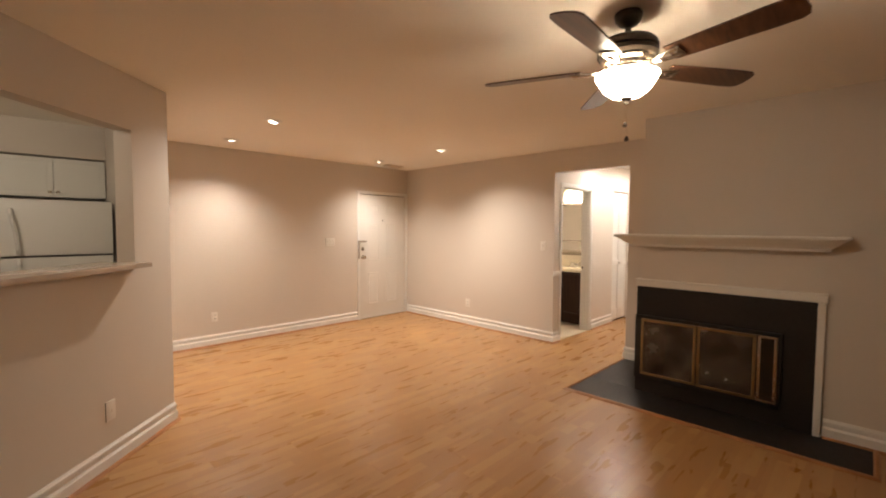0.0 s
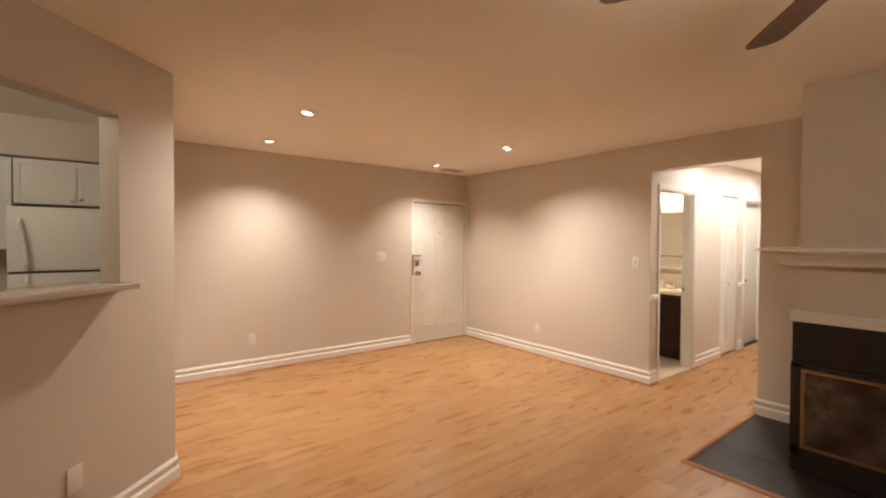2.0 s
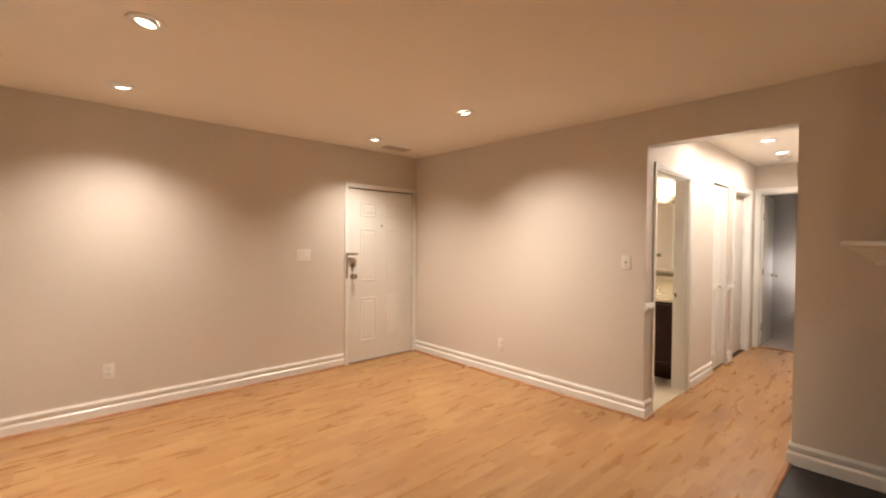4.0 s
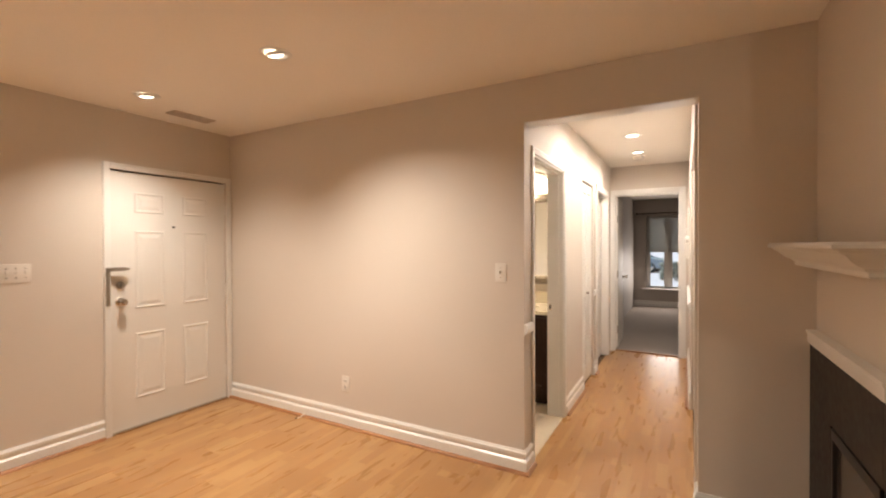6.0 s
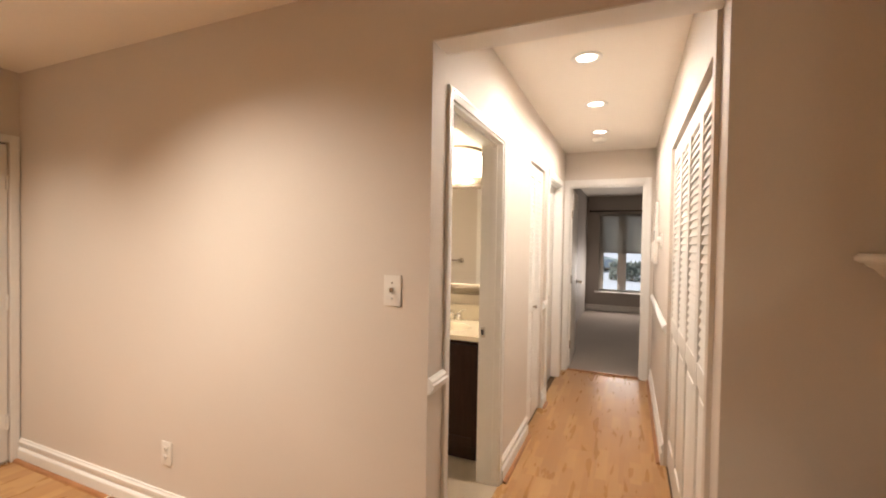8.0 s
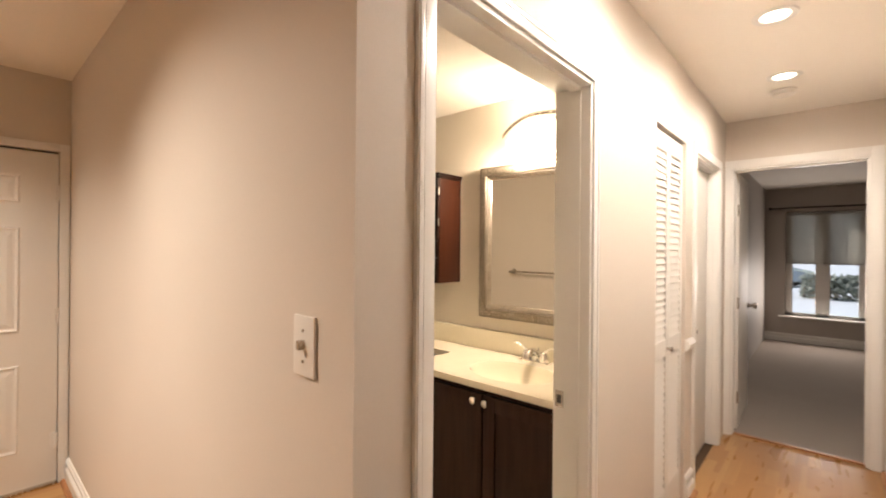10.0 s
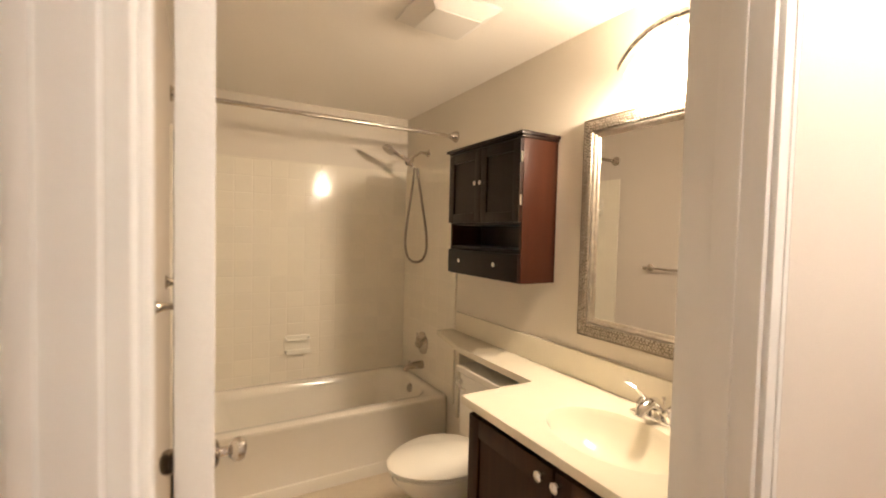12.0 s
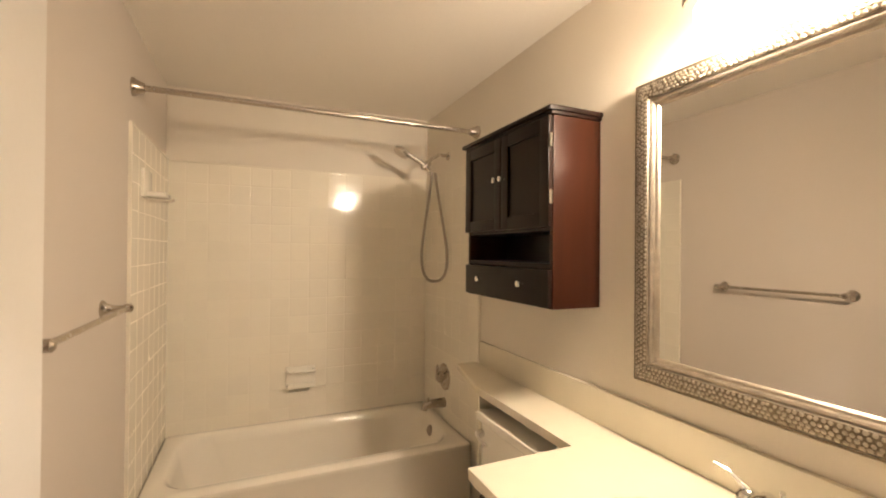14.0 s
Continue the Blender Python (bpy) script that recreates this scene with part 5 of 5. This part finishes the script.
# vanity light
vl = thing("vanity_light", XB, VAN_Y, 2.0, "arched nickel vanity light with lit frosted glass", "wall light")
bm = bmesh.new()
lathe(bm, [(0, 0.0), (0.060, 0), (0.060, 0.008), (0.045, 0.018), (0, 0.020)], Matrix.Translation((XB, VAN_Y, 2.055)) @ pose(0, 0, 0, 0, -90, 0), 28)
part("back_plate", bm, STEEL, vl)
bm = bmesh.new()
arc = []
for k in range(17):
    u = -1 + 2 * k / 16
    arc.append((XB - 0.050 - 0.070 * (1 - u * u), VAN_Y + 0.260 * u, 2.058 + 0.066 * (1 - u * u)))
for (p, q) in zip(arc, arc[1:]):
    vs = [bm.verts.new(v) for v in ((p[0], p[1], p[2]), (q[0], q[1], q[2]), (q[0], q[1], q[2] + 0.022), (p[0], p[1], p[2] + 0.022))]
    vt = [bm.verts.new(v.co + Vector((0.006, 0, 0))) for v in vs]
    bm.faces.new(vs)
    bm.faces.new(vt[::-1])
    for j in range(4):
        bm.faces.new((vs[j], vt[j], vt[(j + 1) % 4], vs[(j + 1) % 4]))
bmesh.ops.remove_doubles(bm, verts=bm.verts, dist=0.0004)
part("arched_band", bm, STEEL, vl, "arched nickel band")
bm = bmesh.new()
rod(bm, (XB - 0.01, VAN_Y, 2.085), (XB - 0.118, VAN_Y, 2.130), 0.008)
part("arm", bm, STEEL, vl)
bm = bmesh.new()
rows = []
for j in range(5):
    v = j / 4
    rows.append([bm.verts.new((XB - 0.040 - (0.068 - 0.02 * v) * (1 - u * u), VAN_Y + (0.235 - 0.01 * v) * u, (2.040 + 0.060 * (1 - u * u)) * (1 - v) + 1.925 * v)) for u in [-1 + 2 * k / 16 for k in range(17)]])
for a, b in zip(rows, rows[1:]):
    for k in range(16):
        bm.faces.new((a[k], a[k + 1], b[k + 1], b[k]))
sh = part("glass_shade", bm, OPAL, vl, "lit frosted glass shade")
sh.visible_shadow = False

# wall cabinet over the toilet
cab = thing("bathroom_cabinet", XB, 4.5, 1.225, "espresso wall cabinet with two doors, open shelf and drawer", "cabinet")
CY0, CY1, CX, CZ0, CZ1 = 4.130, 4.725, 6.128, 1.226, 1.856
one("side_panel", MAHOGANY, cab, CX, XB - 0.001, CY0, CY0 + 0.018, CZ0, CZ1, 0.002, "reddish mahogany side panel")
one("side_panel", MAHOGANY, cab, CX, XB - 0.001, CY1 - 0.018, CY1, CZ0, CZ1, 0.002, "reddish mahogany side panel")
one("back_panel", ESPRESSO, cab, XB - 0.010, XB - 0.002, CY0 + 0.018, CY1 - 0.018, CZ0, CZ1)
one("bottom_panel", ESPRESSO, cab, CX + 0.002, XB - 0.010, CY0 + 0.018, CY1 - 0.018, CZ0, CZ0 + 0.018)
one("shelf", ESPRESSO, cab, CX + 0.002, XB - 0.010, CY0 + 0.018, CY1 - 0.018, 1.358, 1.374)
one("shelf", ESPRESSO, cab, CX + 0.002, XB - 0.010, CY0 + 0.018, CY1 - 0.018, 1.482, 1.494)
bm = bmesh.new()
box(bm, CX - 0.012, XB - 0.001, CY0 - 0.006, CY1 + 0.008, CZ1 + 0.001, CZ1 + 0.012, 0.003)
box(bm, CX - 0.022, XB - 0.001, CY0 - 0.013, CY1 + 0.030, CZ1 + 0.012, CZ1 + 0.028, 0.005)
part("cornice", bm, ESPRESSO, cab, "stepped cornice")
cm = (CY0 + CY1) / 2
for y0, y1, ky, hy in ((CY0 + 0.002, cm - 0.0015, cm - 0.030, CY0 + 0.004), (cm + 0.0015, CY1 - 0.002, cm + 0.014, CY1 - 0.004)):
    d = thing("door", CX, y0, 1.48, "", "")
    d.parent = cab
    d.matrix_parent_inverse = cab.matrix_world.inverted()
    one("panel", ESPRESSO, d, CX - 0.010, CX - 0.002, y0 + 0.04, y1 - 0.04, 1.536, 1.816)
    bm = bmesh.new()
    for q in ((y0, y0 + 0.048, 1.494, CZ1 - 0.004), (y1 - 0.048, y1, 1.494, CZ1 - 0.004), (y0 + 0.048, y1 - 0.048, 1.494, 1.54), (y0 + 0.048, y1 - 0.048, CZ1 - 0.052, CZ1 - 0.004)):
        box(bm, CX - 0.018, CX - 0.001, *q, 0.002)
    part("frame", bm, ESPRESSO, d)
    bm = bmesh.new()
    lathe(bm, [(0.005, 0), (0.004, 0.010), (0.009, 0.014), (0.012, 0.020), (0.011, 0.026), (0, 0.029)], Matrix.Translation((CX - 0.018, ky, 1.684)) @ pose(0, 0, 0, 0, -90, 0), 18)
    part("knob", bm, CHROME, d, "round chrome knob")
    for hz in (1.589, 1.772):
        bm = bmesh.new()
        rod(bm, (CX - 0.012, hy + (-0.006 if hy < cm else 0.006), hz - 0.022), (CX - 0.012, hy + (-0.006 if hy < cm else 0.006), hz + 0.022), 0.005, seg=8)
        part("hinge", bm, CHROME, d, "small chrome hinge")
dr = one("drawer", ESPRESSO, cab, CX - 0.016, CX + 0.004, CY0 + 0.004, CY1 - 0.004, CZ0 + 0.006, 1.354, 0.003)
for ky in (CY0 + 0.145, CY1 - 0.150):
    bm = bmesh.new()
    lathe(bm, [(0.005, 0), (0.004, 0.010), (0.009, 0.014), (0.012, 0.020), (0.011, 0.026), (0, 0.029)], Matrix.Translation((CX - 0.016, ky, 1.300)) @ pose(0, 0, 0, 0, -90, 0), 18)
    part("knob", bm, CHROME, dr, "round chrome knob")

# toilet
toi = thing("toilet", 6.0, 4.38, 0, "white porcelain toilet with closed lid", "toilet")
TC = 4.355
bm = bmesh.new()


def egg(cx, front, back, half, z, n=28):
    vs = []
    for k in range(n):
        a = 2 * math.pi * k / n
        c, s = math.cos(a), math.sin(a)
        vs.append(bm.verts.new((cx + (back if c > 0 else front) * c, TC + half * s * (1 - 0.10 * max(0, -c)), z)))
    return vs


lps = [egg(5.93, 0.13, 0.20, 0.115, 0.005), egg(5.93, 0.12, 0.20, 0.105, 0.05), egg(5.94, 0.11, 0.19, 0.088, 0.16), egg(5.92, 0.17, 0.21, 0.118, 0.26), egg(5.89, 0.235, 0.23, 0.178, 0.36), egg(5.89, 0.24, 0.23, 0.182, 0.395), egg(5.89, 0.20, 0.20, 0.15, 0.397)]
for a, b in zip(lps, lps[1:]):
    for k in range(28):
        bm.faces.new((a[k], a[(k + 1) % 28], b[(k + 1) % 28], b[k]))
bm.faces.new(lps[-1])
bm.faces.new(lps[0][::-1])
part("bowl", bm, PORCELAIN, toi, smooth=50)
for nm, z0, z1, g in (("seat", 0.399, 0.415, 0.0), ("lid", 0.417, 0.437, 0.004)):
    bm = bmesh.new()
    lps = [egg(5.885, 0.245 + g, 0.215, 0.185 + g, z0), egg(5.885, 0.252 + g, 0.22, 0.190 + g, (z0 + z1) / 2), egg(5.885, 0.240 + g, 0.212, 0.180 + g, z1)]
    for a, b in zip(lps, lps[1:]):
        for k in range(28):
            bm.faces.new((a[k], a[(k + 1) % 28], b[(k + 1) % 28], b[k]))
    bm.faces.new(lps[-1])
    bm.faces.new(lps[0][::-1])
    part(nm, bm, PORCELAIN, toi, smooth=50)
tank = one("tank", PORCELAIN, toi, 6.115, 6.3, TC - 0.225, TC + 0.225, 0.385, 0.715, 0.025, seg=4)
one("tank_lid", PORCELAIN, toi, 6.1, 6.305, TC - 0.235, TC + 0.234, 0.716, 0.754, 0.010, seg=3)
bm = bmesh.new()
rod(bm, (6.115, TC + 0.205, 0.668), (6.090, TC + 0.205, 0.668), 0.017, 0.014)
tube(bm, [(6.090, TC + 0.205, 0.668), (6.080, TC + 0.165, 0.662), (6.084, TC + 0.12, 0.655)], [0.010, 0.007, 0.008], 8)
part("flush_lever", bm, CHROME, tank, "chrome flush lever")
one("connector", PORCELAIN, toi, 6.03, 6.17, TC - 0.10, TC + 0.10, 0.20, 0.392, 0.02)

# exhaust fan cover on the bathroom ceiling
ex = thing("exhaust_fan", 5.76, 4.175, BATH_H, "square white bathroom exhaust fan cover", "exhaust fan")
bm = bmesh.new()
lo, hi = [], []
for sx, sy in ((-1, -1), (1, -1), (1, 1), (-1, 1)):
    hi.append(bm.verts.new((5.76 + sx * 0.155, 4.175 + sy * 0.145, BATH_H - 0.001)))
    lo.append(bm.verts.new((5.76 + sx * 0.10, 4.175 + sy * 0.09, BATH_H - 0.045)))
mid = [bm.verts.new((5.76 + sx * 0.155, 4.175 + sy * 0.145, BATH_H - 0.012)) for sx, sy in ((-1, -1), (1, -1), (1, 1), (-1, 1))]
for a, b in ((hi, mid), (mid, lo)):
    for j in range(4):
        bm.faces.new((a[j], a[(j + 1) % 4], b[(j + 1) % 4], b[j]))
bm.faces.new(lo)
part("cover", bm, PLASTIC, ex, smooth=None)
one("centre_panel", PLASTIC, ex, 5.66, 5.86, 4.085, 4.265, BATH_H - 0.050, BATH_H - 0.044, 0.003)

# strike plate on the bathroom jamb
sp = thing("strike_plate", 5.649, 3.118, 0.90, "small nickel strike plate on the door jamb", "strike plate")
one("plate", STEEL, sp, 5.655, 5.6582, 3.103, 3.133, 0.87, 0.93, 0.001)
one("latch_hole", SLOT, sp, 5.6542, 5.6554, 3.11, 3.126, 0.885, 0.915)

# ---- bedroom ----
wy0, wy1, wz0, wz1 = WIN
win = thing("window_1", BX, 2.45, wz0, "white double window with lowered grey roller shade", "window", "", "structure")
bm = bmesh.new()
for b in ((wy0, wy0 + 0.09, wz0, wz1), (wy1 - 0.09, wy1, wz0, wz1), (wy0, wy1, wz1 - 0.05, wz1), (wy0, wy1, wz0, wz0 + 0.05), (2.385, 2.555, wz0, wz1), (wy0, wy1, 1.24, 1.28)):
    box(bm, BX + 0.06, BX + 0.11, *b, 0.004)
part("window_frame", bm, TRIM, win)
for y0, y1 in ((wy0 + 0.09, 2.385), (2.555, wy1 - 0.09)):
    for z0, z1 in ((wz0 + 0.05, 1.24), (1.28, wz1 - 0.05)):
        g = one("pane", PANE, win, BX + 0.08, BX + 0.085, y0, y1, z0, z1)
        g.visible_shadow = False
one("window_sill", TRIM, win, BX - 0.06, BX + 0.06, wy0 - 0.08, wy1 + 0.08, wz0 - 0.025, wz0, 0.005)
shade = thing("roller_shade", BX + 0.03, 2.45, wz1, "grey roller shade pulled halfway down", "window shade")
one("fabric", SHADE, shade, BX + 0.030, BX + 0.032, wy0 + 0.01, wy1 - 0.01, 1.27, wz1 - 0.03)
bm = bmesh.new()
rod(bm, (BX + 0.035, wy0 + 0.005, wz1 - 0.03), (BX + 0.035, wy1 - 0.005, wz1 - 0.03), 0.020)
part("roller", bm, SHADE, shade)
one("hem_bar", SHADE, shade, BX + 0.026, BX + 0.036, wy0 + 0.01, wy1 - 0.01, 1.255, 1.272, 0.003)
crod = thing("curtain_rod", BX - 0.06, 2.4, 2.13, "dark curtain rod above the bedroom window", "curtain rod")
bm = bmesh.new()
rod(bm, (BX - 0.07, 1.6, 2.12), (BX - 0.07, 3.10, 2.12), 0.013)
part("bar", bm, BRONZE, crod)
for y in (1.75, 2.98):
    bm = bmesh.new()
    rod(bm, (BX, y, 2.12), (BX - 0.075, y, 2.12), 0.008)
    rod(bm, (BX, y, 2.12), (BX - 0.008, y, 2.12), 0.022)
    part("bracket", bm, BRONZE, crod)
for y in (1.59, 3.11):
    bm = bmesh.new()
    bmesh.ops.create_uvsphere(bm, u_segments=14, v_segments=8, radius=0.024, matrix=Matrix.Translation((BX - 0.07, y, 2.12)))
    part("finial", bm, BRONZE, crod)

# ---- outside the bedroom window ----
solid("ground", SNOW, "bright pale pavement outside", "ground", (BX + 0.2, 900, -600, 600, -0.9, -0.35))


def car(x, y, yaw, mat, label):
    ob = thing("parked_car", 0, 0, 0, label, "car", "parked cars")
    bm = bmesh.new()
    prof = [(-2.15, 0.30), (-2.20, 0.55), (-2.10, 0.80), (-1.20, 0.92), (-0.55, 1.38), (0.70, 1.42), (1.45, 0.98), (2.10, 0.90), (2.20, 0.60), (2.15, 0.30)]
    sides = []
    for yy, inset in ((-0.86, 0.0), (0.86, 0.0)):
        sides.append([bm.verts.new((px, yy * (0.80 if pz > 1.2 else 1.0), pz)) for px, pz in prof])
    n = len(prof)
    for k in range(n):
        bm.faces.new((sides[0][k], sides[0][(k + 1) % n], sides[1][(k + 1) % n], sides[1][k]))
    bm.faces.new(sides[0][::-1])
    bm.faces.new(sides[1])
    bmesh.ops.bevel(bm, geom=list(bm.edges), offset=0.05, segments=2, affect="EDGES")
    part("body", bm, mat, ob)
    for s in (-1, 1):
        bm = bmesh.new()
        vs = [(-1.0, 0.95), (-0.52, 1.32), (0.66, 1.35), (1.20, 0.99)]
        a = [bm.verts.new((px, s * (0.875 if pz < 1.1 else 0.715), pz)) for px, pz in vs]
        b = [bm.verts.new((px, s * (0.855 if pz < 1.1 else 0.695), pz)) for px, pz in vs]
        bm.faces.new(a)
        bm.faces.new(b[::-1])
        for j in range(4):
            bm.faces.new((a[j], b[j], b[(j + 1) % 4], a[(j + 1) % 4]))
        part("side_window", bm, IRON, ob, "dark side glass")
        for wx in (-1.35, 1.35):
            bm = bmesh.new()
            lathe(bm, [(0.19, -0.10), (0.30, -0.10), (0.32, -0.06), (0.32, 0.06), (0.30, 0.10), (0.19, 0.10)], Matrix.Translation((wx, s * 0.78, 0.32)) @ pose(0, 0, 0, 90), 24)
            wh = part("tyre", bm, TYRE, ob)
            bm = bmesh.new()
            lathe(bm, [(0, -0.07), (0.18, -0.07), (0.195, -0.09), (0.195, 0.09), (0.18, 0.07), (0, 0.07)], Matrix.Translation((wx, s * 0.78, 0.32)) @ pose(0, 0, 0, 90), 24)
            part("rim", bm, STEEL, wh)
    ob.matrix_world = pose(x, y, -0.35, 0, 0, yaw)
    return ob


car(33.0, 5.2, 80, CAR, "dark blue car parked outside the window")
car(38.0, -1.5, 100, CAR, "dark blue car parked farther away")
hedge = thing("hedge", 27, 1.0, -0.35, "low green clipped hedge", "hedge")
rng = random.Random(4)
vs, fs = [], []
for k in range(5200):
    x, y, z = 25.6 + rng.random() * 1.3, -9 + rng.random() * 12.2, rng.random() ** 0.7 * 0.85 + 0.06 * math.sin(rng.random() * 9)
    d = Vector((rng.gauss(0, 1), rng.gauss(0, 1), rng.gauss(0, 1))).normalized()
    e = d.orthogonal().normalized()
    r = 0.09 + 0.06 * rng.random()
    c = Vector((x, y, z - 0.35))
    b0 = len(vs)
    vs += [c - d * r, c + e * r * 0.5, c + d * r, c - e * r * 0.5]
    fs.append((b0, b0 + 1, b0 + 2, b0 + 3))
me = bpy.data.meshes.new("leaves")
me.from_pydata([tuple(v) for v in vs], [], fs)
me.materials.append(LEAF)
lv = new("leaves", me)
lv.parent = hedge
lv.matrix_parent_inverse = hedge.matrix_world.inverted()
lv["kind"] = "stuff"
bm = bmesh.new()
for k in range(14):
    rod(bm, (26.2, -8.6 + 0.9 * k, -0.36), (26.2 + 0.1 * rng.random(), -8.5 + 0.9 * k, 0.5), 0.04, 0.015, 7)
part("stems", bm, BRONZE, hedge, "brown stems")

# ---- bathroom wall tiles, one by one ----
TS = 0.1086
bm = bmesh.new()
g = TS / 2 - 0.0006
pr = [(g, 0.0), (g, 0.0050), (g - 0.0014, 0.0062), (g - 0.0040, 0.0068)]
lp = [[bm.verts.new((sx * w, sy * w, h)) for sx, sy in ((-1, -1), (1, -1), (1, 1), (-1, 1))] for w, h in pr]
for a, b in zip(lp, lp[1:]):
    for j in range(4):
        bm.faces.new((a[j], a[(j + 1) % 4], b[(j + 1) % 4], b[j]))
bm.faces.new(lp[-1])
TILE_ME = mesh_of("tile", bm, TILE, None)


def tiled(name, m, cols, rows, label):
    """A tiled field; local x runs along the wall, local y up, local z out of it."""
    ob = thing(name, 0, 0, 0, label, "wall tiles", "", "structure")
    bm = bmesh.new()
    box(bm, 0, cols * TS, 0, rows * TS, 0.0005, 0.0116)
    part("grout_bed", bm, GROUT, ob)
    trng = random.Random(cols)
    for i in range(cols):
        for j in range(rows):
            t = new("tile", TILE_ME)
            t.parent = ob
            t.matrix_basis = pose((i + 0.5) * TS, (j + 0.5) * TS, 0.0055 + trng.random() * 0.0004, trng.gauss(0, 0.28), trng.gauss(0, 0.28), 0)
    bm = bmesh.new()
    box(bm, 0, cols * TS, rows * TS, rows * TS + 0.010, 0.0005, 0.0115, 0.004)
    part("bullnose", bm, TILE, ob, "rounded top edge")
    ob.matrix_world = m
    return ob


TZ0 = 0.365
tiled("wall_tile_back", pose(XB - 0.008, YB, TZ0, 90, 0, 0) @ pose(-14 * TS, 0, 0), 14, 14, "cream square glazed tiles above the tub")
tiled("wall_tile_left", pose(X1B, YB - 0.008 - 7 * TS, TZ0, 90, 0, 90), 7, 14, "cream square glazed tiles on the tub's end wall")
tiled("wall_tile_right", pose(XB, YB - 0.013, TZ0, 90, 0, -90), 7, 14, "cream square glazed tiles on the tub's plumbing wall")

# ---- laminate floor, board by board ----
boards = thing("floor_boards", 2.0, 2.5, 0, "honey coloured three-strip laminate floor", "floor", "", "structure")
brng = random.Random(11)
BW = 0.197
made = {}


def board(x0, x1, y0, y1):
    key = (round(x1 - x0, 3), round(y1 - y0, 3))
    if key not in made:
        bm = bmesh.new()
        w, d = (x1 - x0) / 2 - 0.0001, (y1 - y0) / 2 - 0.0001
        lp = [[bm.verts.new((sx * (w - i), sy * (d - i), h)) for sx, sy in ((-1, -1), (1, -1), (1, 1), (-1, 1))] for i, h in ((0, -0.0095), (0, -0.0003), (0.0004, 0.0))]
        for a, b in zip(lp, lp[1:]):
            for j in range(4):
                bm.faces.new((a[j], a[(j + 1) % 4], b[(j + 1) % 4], b[j]))
        bm.faces.new(lp[-1])
        made[key] = mesh_of("plank", bm, FLOOR, None)
    ob = new("plank", made[key])
    ob.parent = boards
    ob.matrix_parent_inverse = boards.matrix_world.inverted()
    ob.location = ((x0 + x1) / 2, (y0 + y1) / 2, 0)


def clear_of(x0, x1, y0, y1):
    """Cuts a board where the hearth lies in the floor."""
    hx0, hx1, hy0, hy1 = 3.339, 4.68, 0.059, 2.109
    if x1 <= hx0 or y1 <= hy0 or y0 >= hy1:
        return [(x0, x1, y0, y1)]
    out = []
    if x0 < hx0:
        out.append((x0, hx0, y0, y1))
    if y0 < hy0:
        out.append((max(x0, hx0), x1, y0, hy0))
    if y1 > hy1:
        out.append((max(x0, hx0), x1, hy1, y1))
    return out


row, y = 0, WY
while y < Y1 - 0.001:
    ya, yb = y, min(y + BW, Y1)
    ends = [(WX if y < 3.87 else 0.60, X1)]
    if yb > YR and ya < YL:
        ends = [(WX, XE + 0.03)]
        if ya < YR or yb > YL:
            ends = [(WX, X1)]
    if ya < 0.9 and ya < 2:
        ends = [(WX, 3.82)]
    x = ends[0][0] - (row * 0.47) % 1.19
    while x < ends[0][1]:
        a, b = max(x, ends[0][0]), min(x + 1.19, ends[0][1])
        if b - a > 0.01:
            for q in clear_of(a, b, ya, yb):
                board(*q)
        x += 1.19
    # hall strips beside the full rows
    if ends[0][1] == X1 and (ya < YR < yb):
        board(X1, X1 + 1.785, 2.085, yb), board(X1 + 1.785, XE + 0.03, 2.085, yb)
    if ends[0][1] == X1 and (ya < YL < yb):
        board(X1, X1 + 1.785, ya, YL + 0.018), board(X1 + 1.785, XE + 0.03, ya, YL + 0.018)
    y += BW
    row += 1
one("carpet_edge", FLOOR_TRIM, boards, XE + 0.03, XE + 0.062, 2.21, 2.955, -0.005, 0.014, 0.004, "wood carpet strip")
